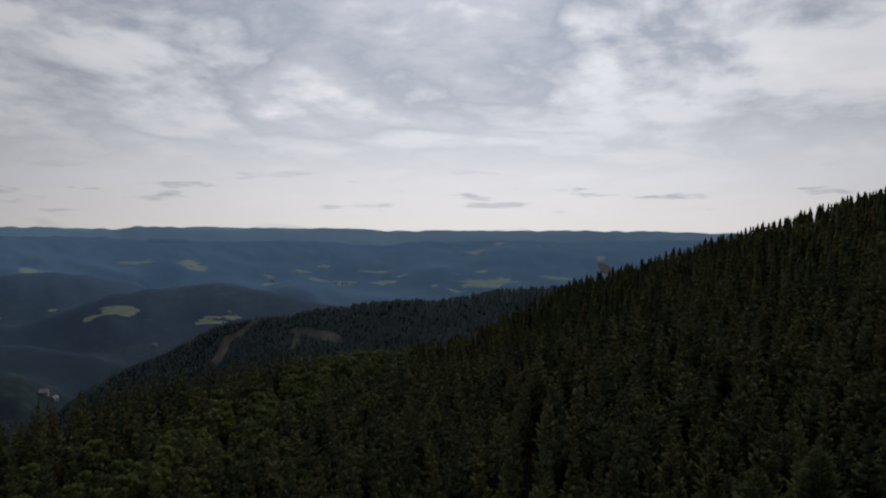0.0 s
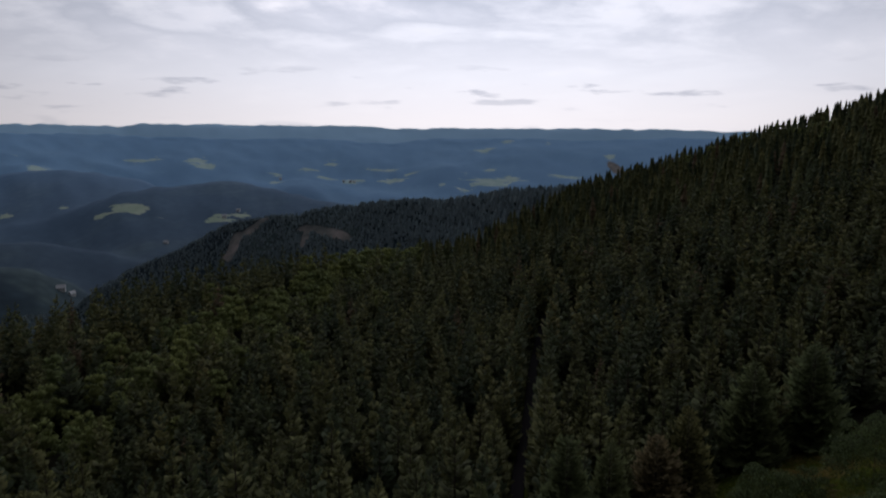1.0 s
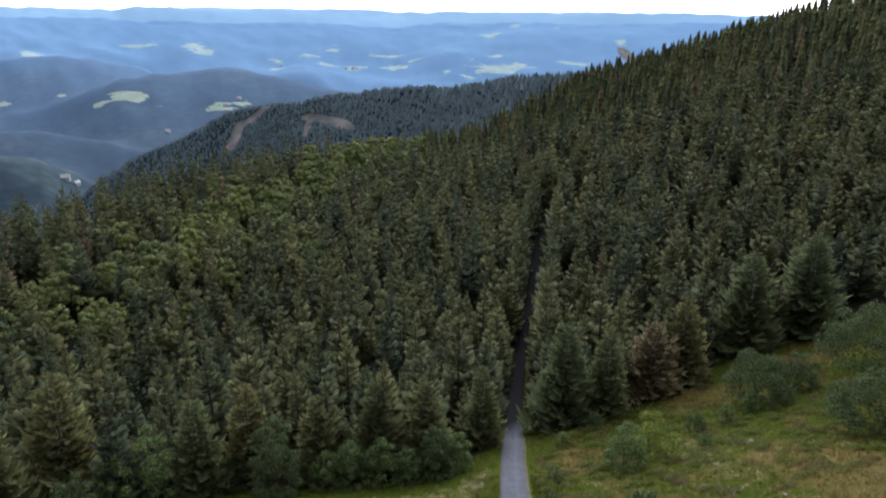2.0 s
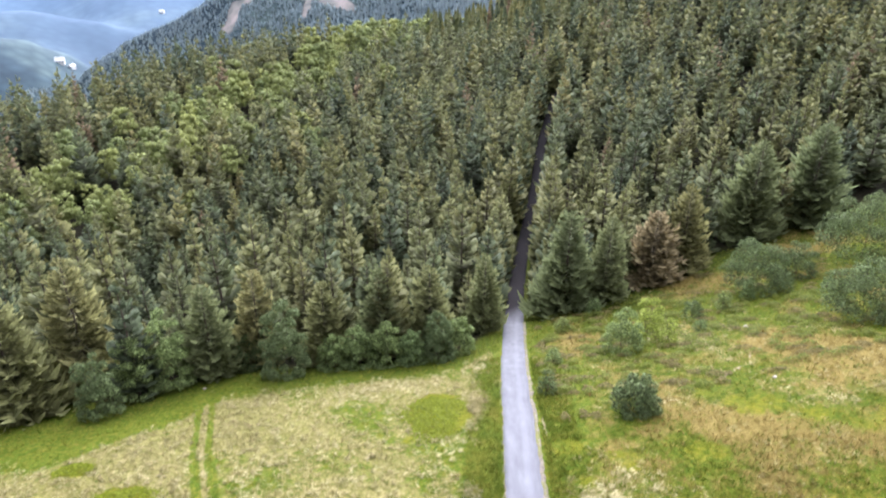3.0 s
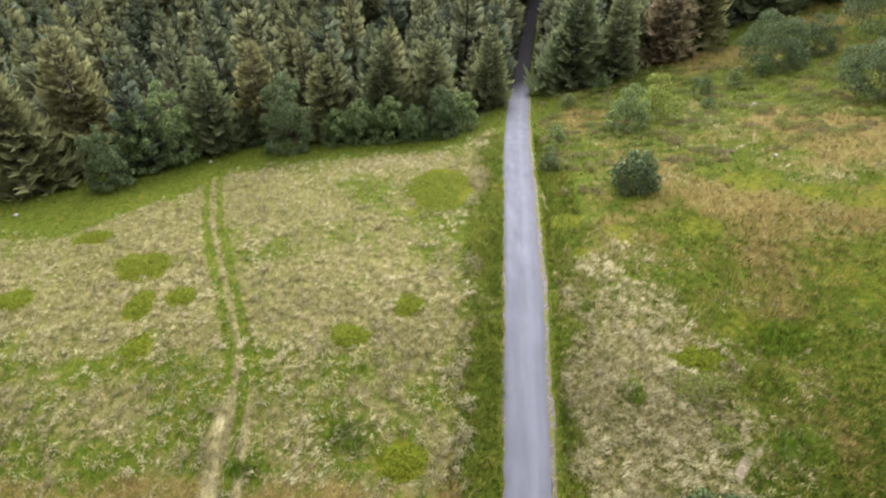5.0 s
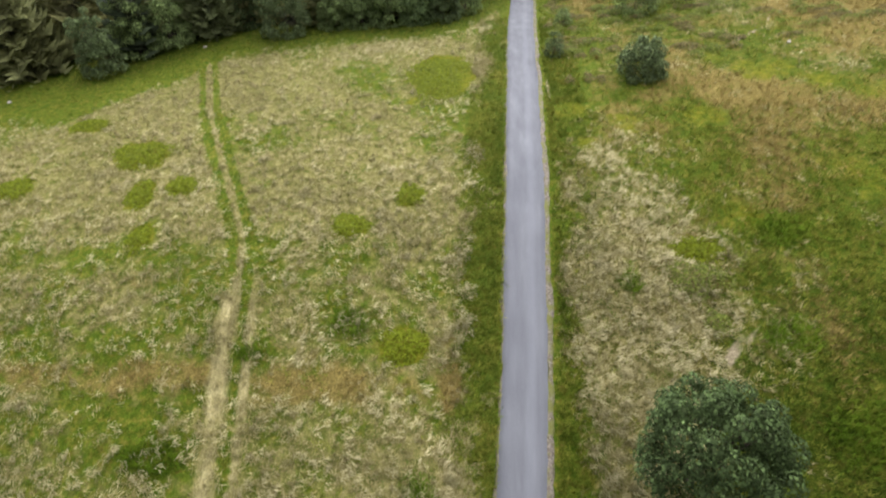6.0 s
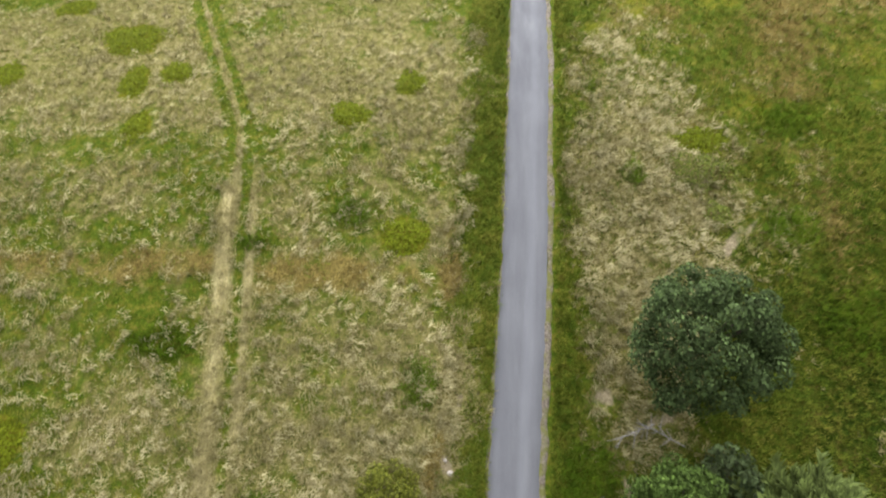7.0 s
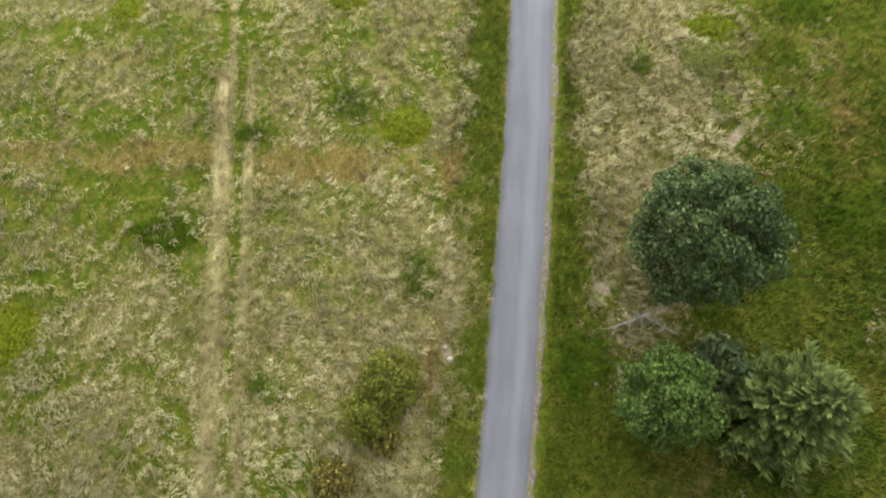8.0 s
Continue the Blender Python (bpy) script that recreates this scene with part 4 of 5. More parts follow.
def build_forest():
    rng = np.random.default_rng(11)
    spruces = [make_spruce(100 + i, h, r, 15, 10, 3, label="spruce with drooping green branches in dense forest", young=True) for i, (h, r) in enumerate(((16.6, 3.6), (15.2, 3.3), (18.4, 3.8), (13.4, 3.2), (16.4, 4.0), (11.8, 3.0)))]
    x, y = scatter(rng, -200, 330, 45, 540, 6.2)
    d = np.abs(x - road_x(y))
    wood = inside_wood(x, y)
    az, r = np.degrees(np.arctan2(x, y)), np.hypot(x, y)
    out = np.interp(az, [-60, -32, -17, -1.5, 10, 21, 32, 50], [222, 246, 298, 345, 470, 485, 500, 500])
    gap = np.interp(y, [80, 110, 200, 295, 315], [6.4, 7.6, 7.6, 7.2, 0.0])
    thick = scatter(np.random.default_rng(12), 60, 330, 330, 540, 7.0)
    ok = (wood > np.where(x < 5, 2.8, 2.0)) & (rng.random(len(x)) > 0.05) & (d > gap + rng.uniform(-0.3, 0.6, len(x))) & (az > -56) & (az < 38) & (r < out + 30)
    x, y, wood, r, d = x[ok], y[ok], wood[ok], r[ok], d[ok]
    leafy = rng.random(len(x)) < broad_share(x, y)
    # the crest is thick with smaller trees
    tx, ty = thick
    tr, ta = np.hypot(tx, ty), np.degrees(np.arctan2(tx, ty))
    far = (tr > 395) & (tr < 520) & (ta > 8) & (ta < 38)
    x, y, leafy = np.append(x, tx[far]), np.append(y, ty[far]), np.append(leafy, np.zeros(far.sum(), bool))
    # two rows close along the lane
    ly = np.concatenate([np.arange(96, 330, 4.2), np.arange(98, 332, 4.2)])
    ly = ly + rng.uniform(-0.6, 0.6, len(ly))
    ld = np.where(np.arange(len(ly)) < len(ly) / 2, -1, 1) * np.interp(ly, [100, 150, 300], [4.9, 4.6, 4.4]) * rng.uniform(0.97, 1.1, len(ly))
    x, y = np.append(x, road_x(ly) + ld), np.append(y, ly)
    leafy, wood, r = np.append(leafy, ly < 0), inside_wood(x, y), np.hypot(x, y)
    near = (wood < 58) & (np.abs(x) < 92) & ~leafy
    order = np.where(near)[0]
    order = order[np.argsort(wood[order])][:290]
    singles = np.zeros(len(x), bool)
    singles[order] = True
    first = {}
    for n, i in enumerate(order):
        k = int(rng.integers(0, len(spruces)))
        m = pose(x[i], y[i], float(height(x[i], y[i])) - 0.1, rng.uniform(-2, 2), rng.uniform(-2, 2), rng.uniform(0, 360))
        s = rng.uniform(0.70, 1.14) * (0.88 if wood[i] < 6 else 1.0)
        if k not in first:
            first[k] = True
            spruces[k].matrix_basis = m @ Matrix.Scale(s, 4)
            tagged(spruces[k], group="spruces of the near forest")
        else:
            ob = copy_thing(spruces[k], m)
            ob.scale = (s, s, s)
    rest = ~singles
    tint = np.clip(rng.random(len(x)) * 0.95 + 0.12 * lumps(x, y, 30, 171), 0, 0.97)
    tint = np.where(rng.random(len(x)) < 0.025, 1.0, tint)
    scale, turn = rng.uniform(0.60, 1.18, len(x)) * np.interp(r, [300, 400, 480], [1.0, 0.92, 0.86]), rng.uniform(0, 6.28, len(x))

    def kinds(whorls, per, twigs, n, seed):
        return [bough_crown(np.random.default_rng(seed + i), 15.4 + 1.8 * (i % 3), 3.4 + 0.3 * (i % 3), whorls, per, twigs) for i in range(n)]

    for name, keep, ks in (("spruce_wood", rest & ~leafy & (r < 190), kinds(14, 9, 2, 7, 300)), ("spruce_wood", rest & ~leafy & (r >= 190) & (r < 330), kinds(11, 8, 0, 7, 400)), ("spruce_wood", rest & ~leafy & (r >= 330), [tiered(500 + i, 15.5, 2.9, 6, 6) for i in range(5)])):
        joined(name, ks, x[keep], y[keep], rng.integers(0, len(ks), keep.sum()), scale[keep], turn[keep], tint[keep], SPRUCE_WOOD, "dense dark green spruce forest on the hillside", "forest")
    broad = [leafy_crown(np.random.default_rng(600 + i), lobes(np.random.default_rng(620 + i), 4.4, 13.0, 17, 0.2), 760, 0.31, True) for i in range(5)]
    joined("broadleaf_wood", broad, x[leafy], y[leafy], rng.integers(0, 5, leafy.sum()), scale[leafy], turn[leafy], rng.random(leafy.sum()), BROADLEAF_WOOD, "rounded light green broadleaved trees among the spruces", "forest")
    # the spur beyond
    a = rng.uniform(-33, 15, 16000)
    at = np.interp(a, [-40, -30, -20, -10, 0, 12, 20], [900, 1000, 1020, 930, 790, 560, 500]) + 30 * rough(a, a * 0, 6, 51)
    q = at + rng.uniform(-170, 14, len(a))
    x, y = q * np.sin(np.radians(a)), q * np.cos(np.radians(a))
    bare = np.zeros(len(x), bool)
    for px, py, w, h, t in FELLED:
        u = (x - px) * math.cos(t) + (y - py) * math.sin(t)
        v = -(x - px) * math.sin(t) + (y - py) * math.cos(t)
        bare |= np.hypot(u / w, v / h) < 1.0
    ok = ~bare & (q > np.interp(a, [-60, -32, -17, -1.5, 10, 21, 32, 50], [222, 246, 298, 345, 470, 485, 500, 500]) + 40)
    x, y = x[ok], y[ok]
    tiny = [tiered(700 + i, 13.0, 4.6, 1, 4) for i in range(4)]
    tiny = [(v, t, np.full(len(v), 0.85)) for v, t, lit in tiny]
    joined("far_spruce_wood", tiny, x, y, rng.integers(0, 4, len(x)), np.interp(np.degrees(np.arctan2(x, y)), [-30, -14, 0, 12], [0.36, 0.36, 0.46, 0.66]) * rng.uniform(0.6, 1.2, len(x)), rng.uniform(0, 6.28, len(x)), rng.random(len(x)), HAZED_SPRUCE, "distant dark spruce forest on a lower spur", "forest")


build_forest()
# ---- trees and shrubs that stand alone ----
put(make_leafy("oak_tree", 31, 4.55, 9.0, OAK, 30000, 0.10, "round dark green oak standing alone beside the lane", "tree", n=60, low=0.2, trunk=0.22), 13.7, 12.7)
put(make_leafy("ash_tree", 32, 3.1, 6.4, ASH, 15000, 0.095, "mid green broadleaved tree below the dark oak", "tree", n=42, low=0.18, trunk=0.12), 12.0, 4.3)
put(make_spruce(33, 7.6, 3.5, 28, 15, 16, TIPPED, "young spruce with silvery green branch tips beside broadleaved trees", base=0.04, power=0.7, spine=0.06, reaching=0.45, needle=0.19), 18.6, 4.1)
put(make_leafy("shrub", 34, 1.9, 3.4, GREY_BUSH, 1100, 0.17, "dark green shrub between the oak and the spruce", "shrub", n=9, low=0.2), 15.6, 6.4)
put(make_leafy("shrub", 35, 2.0, 2.2, OLIVE, 9500, 0.065, "olive green leafy shrub in dry grass", "shrub", n=26, low=0.05), -2.9, 5.0)
put(make_leafy("shrub", 37, 1.9, 1.9, OLIVE, 7000, 0.065, "lower olive green leafy shrub in dry grass", "shrub", n=20, low=0.05), -3.9, 3.0)
put(make_leafy("shrub", 39, 1.0, 1.2, BRONZE, 1500, 0.08, "small reddish brown shrub beside an olive green one", "shrub", n=12, low=0.05), -3.0, 1.7)
put(make_leafy("shrub", 38, 1.3, 1.2, BRONZE, 1800, 0.085, "low brown shrub in dry grass by the lane", "shrub", n=7, low=0.15), -5.9, -0.6)
put(make_leafy("shrub", 36, 2.45, 4.1, GREY_BUSH, 8000, 0.10, "dark grey-green rounded bush in the meadow", "shrub", n=26, low=0.05), 16.6, 51.2)

# saplings and bushes by the wood: name, seed, half width, height, material, leaves, leaf size, label, x, y
BUSHES = [
    ("young_birch", 41, 2.3, 5.6, BROADLEAF, 1500, 0.2, "fresh green young birch in rough meadow", 19.6, 68.8),
    ("young_birch", 42, 1.9, 5.8, YOUNG, 1000, 0.2, "pale yellow-green young birch in rough meadow", 23.8, 74.0),
    ("young_birch", 43, 1.0, 3.6, YOUNG, 350, 0.17, "thin pale birch sapling in rough meadow", 25.3, 70.0),
    ("willow_bush", 44, 4.4, 7.4, GREY_BUSH, 2600, 0.25, "large rounded grey-green willow bush near the wood", 42.9, 88.6),
    ("willow_bush", 45, 2.7, 5.6, GREY_BUSH, 1200, 0.24, "smaller rounded willow bush beside a large one", 50.1, 92.2),
    ("willow_bush", 46, 4.6, 7.4, GREY_BUSH, 3000, 0.25, "large dense green willow bush on the slope", 48.8, 72.4),
    ("willow_bush", 47, 6.2, 10.4, GREY_BUSH, 3200, 0.28, "tall rounded willow bush at the forest edge", 60.8, 95.0),
    ("shrub", 48, 1.0, 2.9, GREY_BUSH, 420, 0.16, "small green shrub on the roadside bank", 9.4, 57.6),
    ("shrub", 49, 1.1, 2.0, BROADLEAF, 400, 0.16, "small light green shrub at the forest edge", 14.6, 81.3),
    ("young_birch", 50, 1.1, 2.8, BROADLEAF, 420, 0.18, "slim green sapling in rough meadow", 36.2, 82.0),
    ("young_birch", 51, 1.0, 3.0, BROADLEAF, 380, 0.18, "slim green sapling with bare stem in meadow", 40.2, 84.4),
    ("young_birch", 52, 0.8, 3.0, BROADLEAF, 300, 0.18, "slim green sapling between willow bushes", 50.6, 84.4),
    ("shrub", 53, 1.3, 2.6, GREY_BUSH, 480, 0.17, "grey-green shrub in heathy meadow", 31.3, 79.8),
    ("shrub", 54, 1.0, 1.6, BROADLEAF, 300, 0.16, "low green shrub in heathy meadow", 30.2, 73.4),
    ("shrub", 55, 1.0, 2.1, BROADLEAF, 320, 0.16, "small green shrub on the roadside bank", 11.4, 67.0),
    ("shrub", 56, 1.1, 2.6, BROADLEAF, 360, 0.17, "small green shrub below the broad spruces", 20.1, 88.0),
    ("hazel_bush", 61, 2.0, 5.0, BROADLEAF, 1500, 0.24, "leafy green hazel bush along the forest edge", -15.2, 71.4),
    ("hazel_bush", 62, 2.1, 6.0, BROADLEAF, 1500, 0.24, "leafy green hazel bush along the forest edge", -12.0, 71.6),
    ("hazel_bush", 63, 2.1, 6.4, BROADLEAF, 1500, 0.24, "leafy green hazel bush along the forest edge", -8.5, 71.6),
    ("hazel_bush", 64, 1.8, 4.7, BROADLEAF, 1400, 0.24, "leafy green hazel bush along the forest edge", -5.3, 71.3),
    ("hazel_bush", 65, 2.1, 7.0, GREY_BUSH, 1500, 0.24, "tall leafy hazel bush along the forest edge", -2.2, 72.0),
    ("hazel_bush", 71, 1.9, 5.3, BROADLEAF, 1300, 0.24, "leafy green hazel bush beside the lane", 0.4, 74.4),
    ("juniper_bush", 66, 2.7, 10.6, GREY_BUSH, 3000, 0.24, "tall blue-green bush at the forest edge", -20.8, 69.6),
    ("hazel_bush", 67, 2.3, 8.0, GREY_BUSH, 1900, 0.24, "dark leafy bush at the meadow corner", -38.6, 59.4),
    ("hazel_bush", 68, 2.6, 10.6, BROADLEAF, 2200, 0.24, "tall leafy bush at the forest edge", -34.3, 67.4),
    ("hazel_bush", 69, 2.4, 8.4, BROADLEAF, 1700, 0.24, "tall leafy bush at the forest edge", -37.1, 64.8),
    ("hazel_bush", 70, 2.0, 5.0, GREY_BUSH, 1100, 0.22, "low dark bush at the forest edge", -26.6, 73.6),
]
for kind, seed, w, h, mat, leaves, size, label, x, y in BUSHES:
    put(make_leafy(kind, seed, w * 1.16, h * 1.02, mat, int(leaves * 5.6), size * 0.42, label, "sapling" if "birch" in kind else "shrub", n=22, low=0.06), x, y, seed * 37)

# spruces along the edge of the wood: seed, height, half width, material, label, x, y
EDGE_SPRUCES = [
    (81, 12.4, 2.9, EDGE_SPRUCE, "conical spruce standing close beside the lane", 4.0, 85.6),
    (82, 16.4, 4.9, EDGE_SPRUCE, "broad blue-green spruce beside the lane at the forest edge", 16.6, 93.4),
    (83, 14.5, 3.8, EDGE_SPRUCE, "broad spruce at the forest edge", 23.0, 95.0),
    (84, 12.6, 5.2, BROWN_SPRUCE, "browned, partly dying spruce at the forest edge", 32.0, 102.6),
    (85, 15.4, 4.1, YELLOWED_SPRUCE, "olive green spruce at the forest edge", 37.8, 106.0),
    (87, 18.4, 5.6, EDGE_SPRUCE, "large dark spruce with layered drooping branches", 53.0, 118.0),
    (88, 18.8, 6.2, EDGE_SPRUCE, "large dark spruce with layered drooping branches", 64.5, 120.5),
    (86, 18.6, 4.6, YELLOWED_SPRUCE, "yellowish green spruce with thin branches at the forest edge", -44.8, 68.6),
    (89, 15.6, 5.2, EDGE_SPRUCE, "broad dark spruce at the meadow corner", -49.1, 61.4),
    (90, 13.0, 3.6, EDGE_SPRUCE, "dark green spruce behind the leafy bushes", -30.6, 71.6),
    (91, 14.0, 3.6, YELLOWED_SPRUCE, "olive green spruce at the forest edge", -25.6, 75.6),
    (92, 12.0, 3.3, EDGE_SPRUCE, "dark green spruce behind the hazel bushes", -16.8, 75.0),
    (93, 13.0, 3.5, EDGE_SPRUCE, "dark green spruce behind the hazel bushes", -9.8, 76.2),
    (94, 12.6, 3.4, EDGE_SPRUCE, "dark green spruce behind the hazel bushes", -3.4, 77.4),
]
for seed, h, w, mat, label, x, y in EDGE_SPRUCES:
    put(make_spruce(seed, h, w, 24 if w > 4 else 21, 13 if w > 4 else 12, 6, mat, label, base=0.02, power=0.62, spine=0.12, needle=0.26), x, y)
# ---- grass, low shrubs and small things ----
def tufts(rng, x, y, blades, length, width, lie, fan=1.2, lift=0.0):
    """Grass tufts as arrays: thin blades that lie over to one side, wider fans for loose grass."""
    n = len(x)
    z = height(x, y)
    lean = -0.5 + 1.6 * lumps(x, y, 5.0, 201) + rng.normal(0, 0.35 + 0.6 * (fan > 1), n)
    a = lean[:, None] + rng.normal(0, fan, (n, blades))
    size = length * rng.uniform(0.55, 1.4, n)[:, None] * rng.uniform(0.7, 1.2, (n, blades))
    down = np.clip(np.broadcast_to(np.asarray(lie).reshape(-1, 1), (n, 1)) + rng.normal(0, 0.25, (n, blades)), 0.15, 1.4)
    wide = 0.10 if fan > 1 else 0.13
    ox, oy = rng.normal(0, wide, (n, blades)), rng.normal(0, wide, (n, blades))
    root = np.stack([x[:, None] + ox, y[:, None] + oy, np.repeat(z[:, None] + lift, blades, 1)], -1)
    way = np.stack([np.cos(a) * np.sin(down), np.sin(a) * np.sin(down), np.cos(down)], -1)
    side = np.stack([-np.sin(a), np.cos(a), np.zeros_like(a)], -1) * width * rng.uniform(0.6, 1.3, (n, blades, 1))
    mid = root + way * size[..., None] * (0.15 if fan > 1 else 0.45)
    tip = root + way * size[..., None]
    soft = 0.55 * way + np.array([0, 0, 0.65]) + 0.3 * side / width + 0.30 * rng.normal(size=(n, 1, 3))
    soft = soft / np.linalg.norm(soft, axis=2)[..., None]
    if fan > 1:
        return np.stack([mid + side, tip, mid - side], 2).reshape(-1, 3), np.arange(3 * n * blades).reshape(-1, 3), np.repeat(soft.reshape(-1, 3), 3, 0)
    tip = tip - np.array([0, 0, 1.0]) * size[..., None] * 0.18  # nodding plume
    v = np.stack([root, mid + side, tip, mid - side], 2).reshape(-1, 3)
    i = 4 * np.arange(n * blades)
    return v, np.concatenate([np.stack([i, i + 1, i + 3], -1), np.stack([i + 1, i + 2, i + 3], -1)]), np.repeat(soft.reshape(-1, 3), 4, 0)


def grass_field():
    rng = np.random.default_rng(77)
    n = 190000
    y = -6 + 128 * rng.random(n) ** 1.9  # thinner with distance
    x = rng.uniform(-1, 1, n) * (0.72 * np.hypot(y, 40) + 6)
    keep = (rng.random(n) < 0.35 + 0.65 * np.clip((0.72 * np.hypot(y, 40) + 6) / 75, 0, 1)) & (x < 80) & (x > -64)
    x, y = x[keep], y[keep]
    vy = rng.uniform(-7, 70, 17000)
    side = np.where(rng.random(len(vy)) < 0.6, -1, 1)
    vx = road_x(vy) + side * (1.75 + 3.2 * rng.random(len(vy)) ** 1.3)
    sy = -7 + 52 * rng.random(20000) ** 1.4
    sx = road_x(sy) + rng.uniform(5, 30, len(sy))
    x, y = np.concatenate([x, vx, sx]), np.concatenate([y, vy, sy])
    straw, russet, bil, soil, forest, mown, lush = cover(x, y)
    d = np.abs(x - road_x(y))
    right = x > road_x(y)
    ok = (d > 1.85) & (forest < 0.5) & (soil < 0.4) & (bil < 0.35 + 0.25 * rng.random(len(x)))
    chance = rng.random(len(x))
    dry = ok & (straw + np.where(right, 1.1, 0.7) * (chance - 0.5) > 0.50)
    red = ok & (~dry | ((russet > 0.6) & ~right & (chance < 0.75))) & (russet + 0.6 * (chance - 0.5) > 0.52)
    dry &= ~red
    green = ok & ~dry & ~red & (mown < 0.3) & (rng.random(len(x)) < np.where(right | (d < 5), 0.80, 0.34))
    heads = ok & ~right & (d > 4.4 + 1.4 * lumps(x, y, 3.0, 207)) & (straw > 0.05) & (russet < 0.55) & (mown < 0.45) & (rng.random(len(x)) < np.clip(0.60 + 0.55 * lumps(x, y, 6, 205), 0.12, 1) * 0.24)
    heads |= ok & right & (straw > 0.45) & (rng.random(len(x)) < 0.12)
    upright = np.where(right, 0.42, 0.75)
    for name, keep, mat, size, lie, blades, label in (("dry_grass", dry & (chance < 0.8), STRAW, 0.38, 0.8 + 0 * upright, 9, "pale dry meadow grass lying in tufts"), ("russet_grass", red, RUSSET, 0.42, upright, 7, "russet brown meadow grass"), ("green_grass", green, GREEN, 0.40, upright, 6, "short green meadow grass")):
        v, t, soft = tufts(rng, x[keep], y[keep], blades, size, 0.024, lie[keep])
        tint = np.repeat(rng.random(keep.sum()), 3 * blades)
        tagged(new(name, mesh_from(name, v, t, mat, values={"tint": tint}, normals=soft)), label, "grass", kind="stuff")
    v, t, soft = tufts(rng, x[heads], y[heads], 12, 0.50, 0.017, 0.95, 0.50, 0.12)
    tagged(new("seed_heads", mesh_from("seed_heads", v, t, SEEDS, values={"tint": np.repeat(rng.random(heads.sum()), 48)}, normals=soft)), "pale fluffy grass seed heads over the meadow", "grass", kind="stuff")


def bilberry_leaves(px, py, a, b, seed, tall=0.30, leaf=0.75):
    """A low cushion of small leaves over a mounded ellipse."""
    rng = np.random.default_rng(seed)
    n = int(230 * a * b) + 60
    q, w = np.sqrt(rng.random(n)) * (1 + 0.12 * rng.normal(size=n)), rng.uniform(0, 6.28, n)
    wob = 1 + 0.16 * np.sin(3 * w + seed) + 0.1 * np.sin(5 * w + 2 * seed)
    x, y = px + a * q * wob * np.cos(w), py + b * q * wob * np.sin(w)
    z = height(x, y) + 0.06 + tall * np.clip(1 - q * q, 0, 1) * rng.uniform(0.6, 1.0, n)
    p = np.stack([x, y, z], -1)
    u = rng.normal(size=(n, 3)) * np.array([1, 1, 0.25])
    u /= np.linalg.norm(u, axis=1)[:, None]
    v = np.cross(u, np.array([0, 0, 1.0])) + 0.2 * rng.normal(size=(n, 3))
    s = leaf * rng.uniform(0.10, 0.19, (n, 1))
    return np.stack([p - u * s, p - v * s * 0.6, p + u * s, p + v * s * 0.6], 1).reshape(-1, 3)


def bilberry_shrubs():
    verts = np.vstack([bilberry_leaves(*row, seed) for seed, row in enumerate(BILBERRIES) if row[0] < 9 or row[1] < 30])
    i = np.arange(0, len(verts), 4)
    me = mesh_from("bilberry_shrubs", verts, np.concatenate([np.stack([i, i + 1, i + 2], -1), np.stack([i, i + 2, i + 3], -1)]), BILBERRY, values={"crown_light": np.full(len(verts), 0.8)})
    tagged(new("bilberry_shrubs", me), "low bright yellow-green bilberry cushions in meadow grass", "low shrubs", kind="stuff")


def heath():
    """Rough olive and brown heath on the bank between the lane and the wood."""
    rng = np.random.default_rng(5)
    rows = []
    while len(rows) < 430:
        x, y = rng.uniform(10, 58), rng.uniform(48, 104)
        if inside_wood(x, y) < -1.5 and y > 46 + 0.35 * x and x - road_x(y) > 3.0:
            rows.append((x, y, rng.uniform(0.4, 1.4), rng.uniform(0.4, 1.0)))
    for name, mat, group, label in (("heather", HEATHER, rows[:170], "brown heather tussocks on the rough bank"), ("bracken", BRACKEN, rows[170:] + [(16.2, 25.9, 2.1, 1.5), (16.9, 22.6, 0.9, 1.0)], "low green bracken on the rough bank")):
        verts = np.vstack([bilberry_leaves(*row, 200 + seed, 0.6 if name == "bracken" else 0.35, 0.62) for seed, row in enumerate(group)])
        i = np.arange(0, len(verts), 4)
        me = mesh_from(name, verts, np.concatenate([np.stack([i, i + 1, i + 2], -1), np.stack([i, i + 2, i + 3], -1)]), mat, values={"crown_light": np.full(len(verts), 0.75)})
        tagged(new(name, me), label, "low shrubs", kind="stuff")


def sedge_clumps():
    """Darker, taller grass in separate clumps."""
    rng = np.random.default_rng(6)
    px, py = [], []
    for x, y, a, b in ((11.9, 25.9, 0.7, 1.1), (21.2, 21.7, 1.8, 1.4), (-10.4, 4.4, 1.1, 0.8), (-17.9, 14.0, 2.2, 1.1), (-6.6, 23.0, 1.5, 1.1), (-1.6, 11.5, 1.2, 1.6), (22.5, 30.0, 2.2, 1.4), (8.4, 6.8, 1.5, 1.6), (7.6, 5.2, 0.7, 1.3), (-13.0, 20.8, 1.0, 0.6), (24.5, 15.5, 2.6, 2.2)):
        n = int(75 * a * b) + 15
        q, w = np.sqrt(rng.random(n)) * (1 + 0.2 * rng.normal(size=n)), rng.uniform(0, 6.28, n)
        px.append(x + a * q * np.cos(w))
        py.append(y + b * q * np.sin(w))
    px, py = np.concatenate(px), np.concatenate(py)
    v, t, soft = tufts(rng, px, py, 11, 0.42, 0.022, 0.5)
    tint = np.repeat(rng.random(len(px)), 33)
    tagged(new("sedge", mesh_from("sedge", v, t, DARK_GRASS, values={"tint": tint}, normals=soft)), "dark green sedge clumps in the meadow", "grass", kind="stuff")


grass_field()
bilberry_shrubs()
heath()
sedge_clumps()


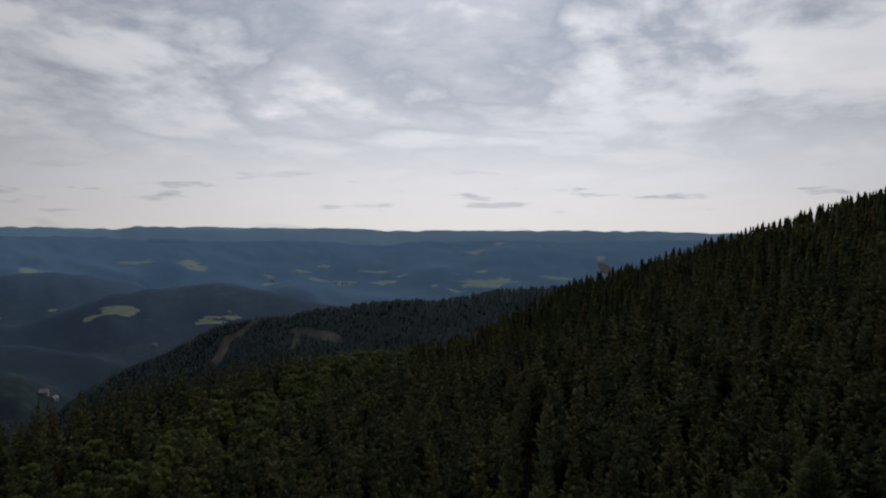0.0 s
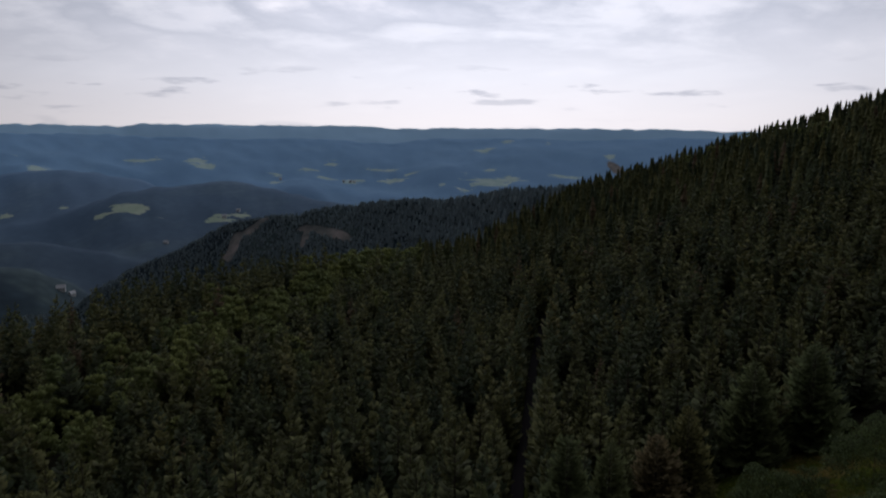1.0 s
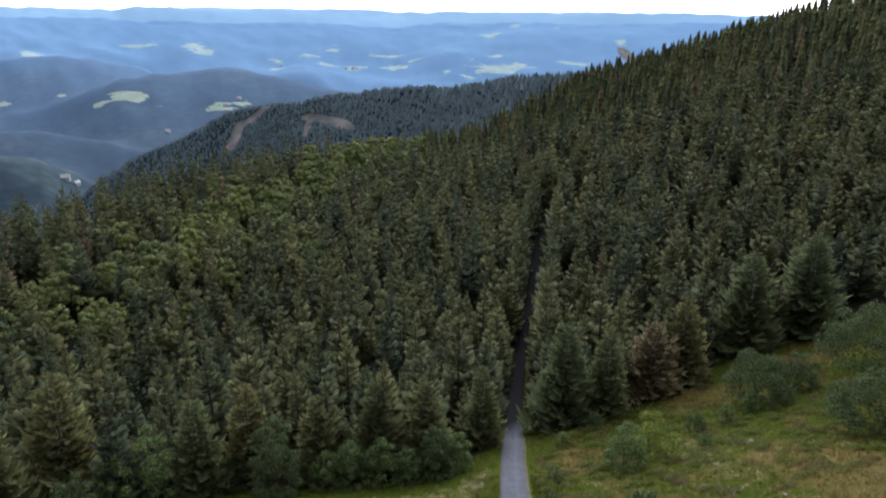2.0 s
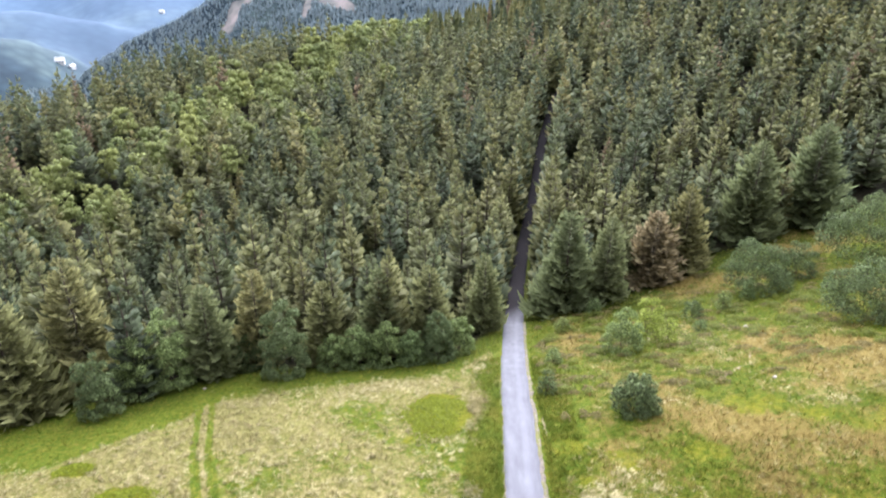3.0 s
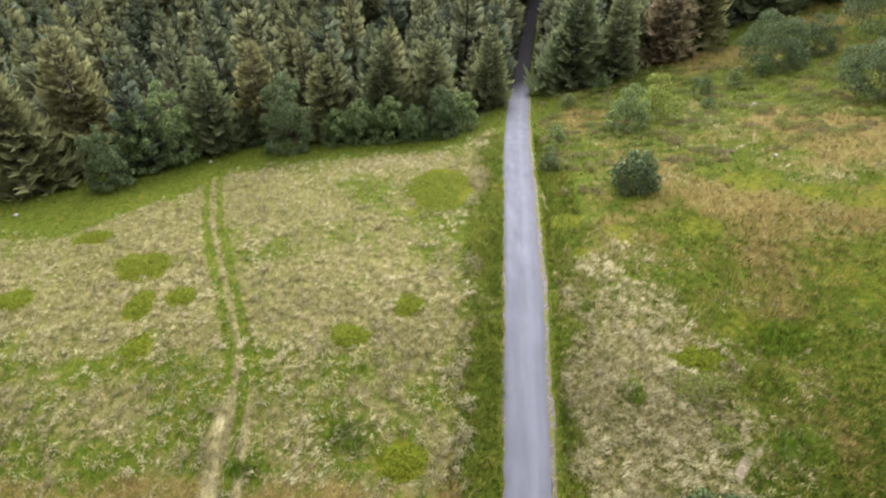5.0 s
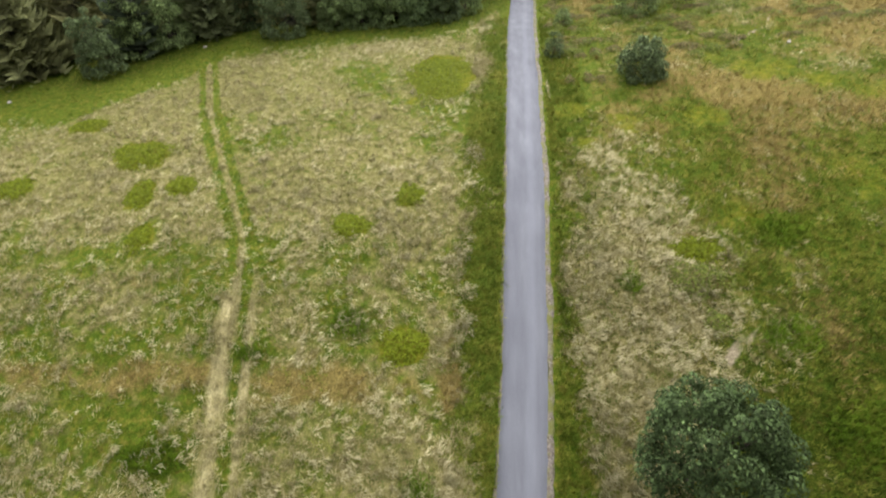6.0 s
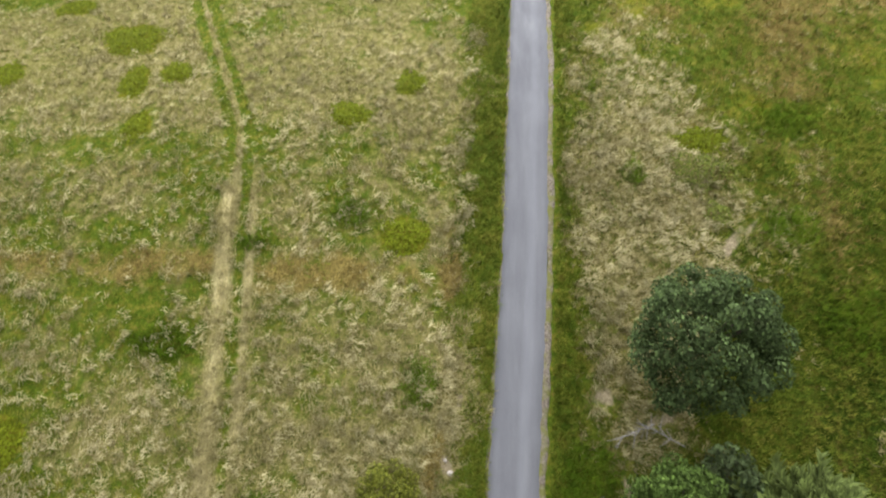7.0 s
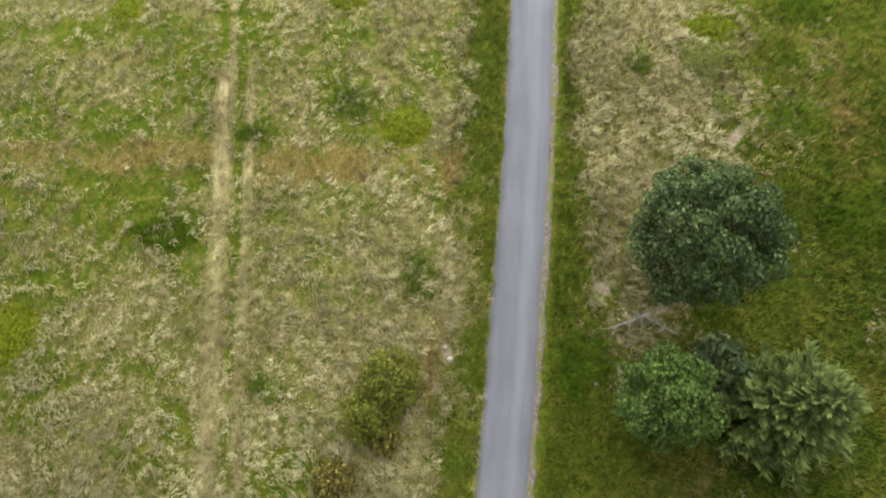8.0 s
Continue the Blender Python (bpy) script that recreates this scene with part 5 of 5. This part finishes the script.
def rock(seed, x, y, r, label):
    bm = bmesh.new()
    bmesh.ops.create_icosphere(bm, subdivisions=2, radius=r)
    rng = random.Random(seed)
    for v in bm.verts:
        v.co *= 1 + 0.3 * noise.noise(v.co * 1.6 / r + Vector((seed, 0, 0))) + rng.uniform(-0.04, 0.04)
        v.co.z *= 0.55
    me = bpy.data.meshes.new("stone")
    bm.to_mesh(me)
    bm.free()
    me.materials.append(STONE)
    put(tagged(new("stone", me), label, "stone", "stones in the meadow"), x, y, seed * 50, 1, -0.05)


for seed, (x, y, r) in enumerate(((0.5, 6.4, 0.16), (0.2, 7.1, 0.12), (31.2, 56.0, 0.22), (-29.9, 66.2, 0.2), (35.5, 73.0, 0.3), (-46, 52.5, 0.25), (9.0, 5.3, 0.16))):
    rock(seed + 1, x, y, r, "small pale stone lying in meadow grass")


def dead_branch(x, y, turn, seed):
    ob = tagged(new("dead_branch"), "grey weathered fallen branch with bare twigs", "branch")
    rng = random.Random(seed)
    bm = bmesh.new()
    limb(bm, (0, 0, 0.1), (2.4, 0.15, 0.25), 0.055, 0.025, 6)
    part("stem", bm, DEAD_WOOD, ob)
    for i in range(15):
        s = rng.uniform(0.3, 2.3)
        bm = bmesh.new()
        limb(bm, (s, 0.06 * s, 0.1 + 0.06 * s), (s + rng.uniform(0.3, 0.9), rng.uniform(-0.9, 0.9), rng.uniform(0.1, 0.7)), 0.03, 0.01, 5)
        part("twig", bm, DEAD_WOOD, ob)
    put(ob, x, y, turn, 1, 0.0)


dead_branch(13.6, 8.2, 150, 3)
dead_branch(12.0, 9.4, 200, 4)


def house(x, y, turn, w, d, h):
    """A small far farmhouse with a pitched roof, windows and a chimney."""
    ob = tagged(new("farmhouse"), "small white farmhouse with pale metal roof in the valley", "house", "houses in the valley")

    def box(bm, x0, x1, y0, y1, z0, z1):
        vs = [bm.verts.new((a, b, c)) for c in (z0, z1) for a, b in ((x0, y0), (x1, y0), (x1, y1), (x0, y1))]
        for f in ((0, 3, 2, 1), (4, 5, 6, 7), (0, 1, 5, 4), (1, 2, 6, 5), (2, 3, 7, 6), (3, 0, 4, 7)):
            bm.faces.new([vs[i] for i in f])

    bm = bmesh.new()
    box(bm, -w / 2, w / 2, -d / 2, d / 2, -2.5, h)
    part("wall", bm, RENDERED_WALL, ob)
    bm = bmesh.new()
    e, top = 0.6, h + 0.55 * d
    front = [bm.verts.new((s * (w / 2 + e), y0, z0)) for s in (-1, 1) for y0, z0 in ((-d / 2 - e, h - 0.3), (d / 2 + e, h - 0.3), (0, top))]
    bm.faces.new((front[0], front[1], front[2]))
    bm.faces.new((front[3], front[5], front[4]))
    bm.faces.new((front[0], front[2], front[5], front[3]))
    bm.faces.new((front[1], front[4], front[5], front[2]))
    bm.faces.new((front[0], front[3], front[4], front[1]))
    roof = part("roof", bm, ROOF_TILE, ob, "pale pitched metal roof")
    bm = bmesh.new()
    box(bm, w * 0.2, w * 0.2 + 0.8, -0.4, 0.4, h + 0.3 * d, top + 1.0)
    part("chimney", bm, RENDERED_WALL, roof)
    for i in range(3):
        bm = bmesh.new()
        u = (i - 1) * w * 0.3
        box(bm, u - 0.6, u + 0.6, -d / 2 - 0.05, -d / 2 + 0.1, 1.2, 2.8)
        part("window", bm, GLASS_DARK, ob)
    ob.matrix_basis = pose(x, y, float(height(x, y)), 0, 0, turn)


for x, y, turn, w in ((-544, 959, 20, 11), (-533, 966, 70, 8), (-574, 1404, -10, 9), (-512, 1585, 30, 9), (-494, 1633, 0, 8), (-684, 2846, 15, 11), (-413, 2919, -20, 12), (-398, 2926, 40, 10), (-440, 2910, 10, 9)):
    house(x, y, turn, w, w * 0.7, w * 0.34)
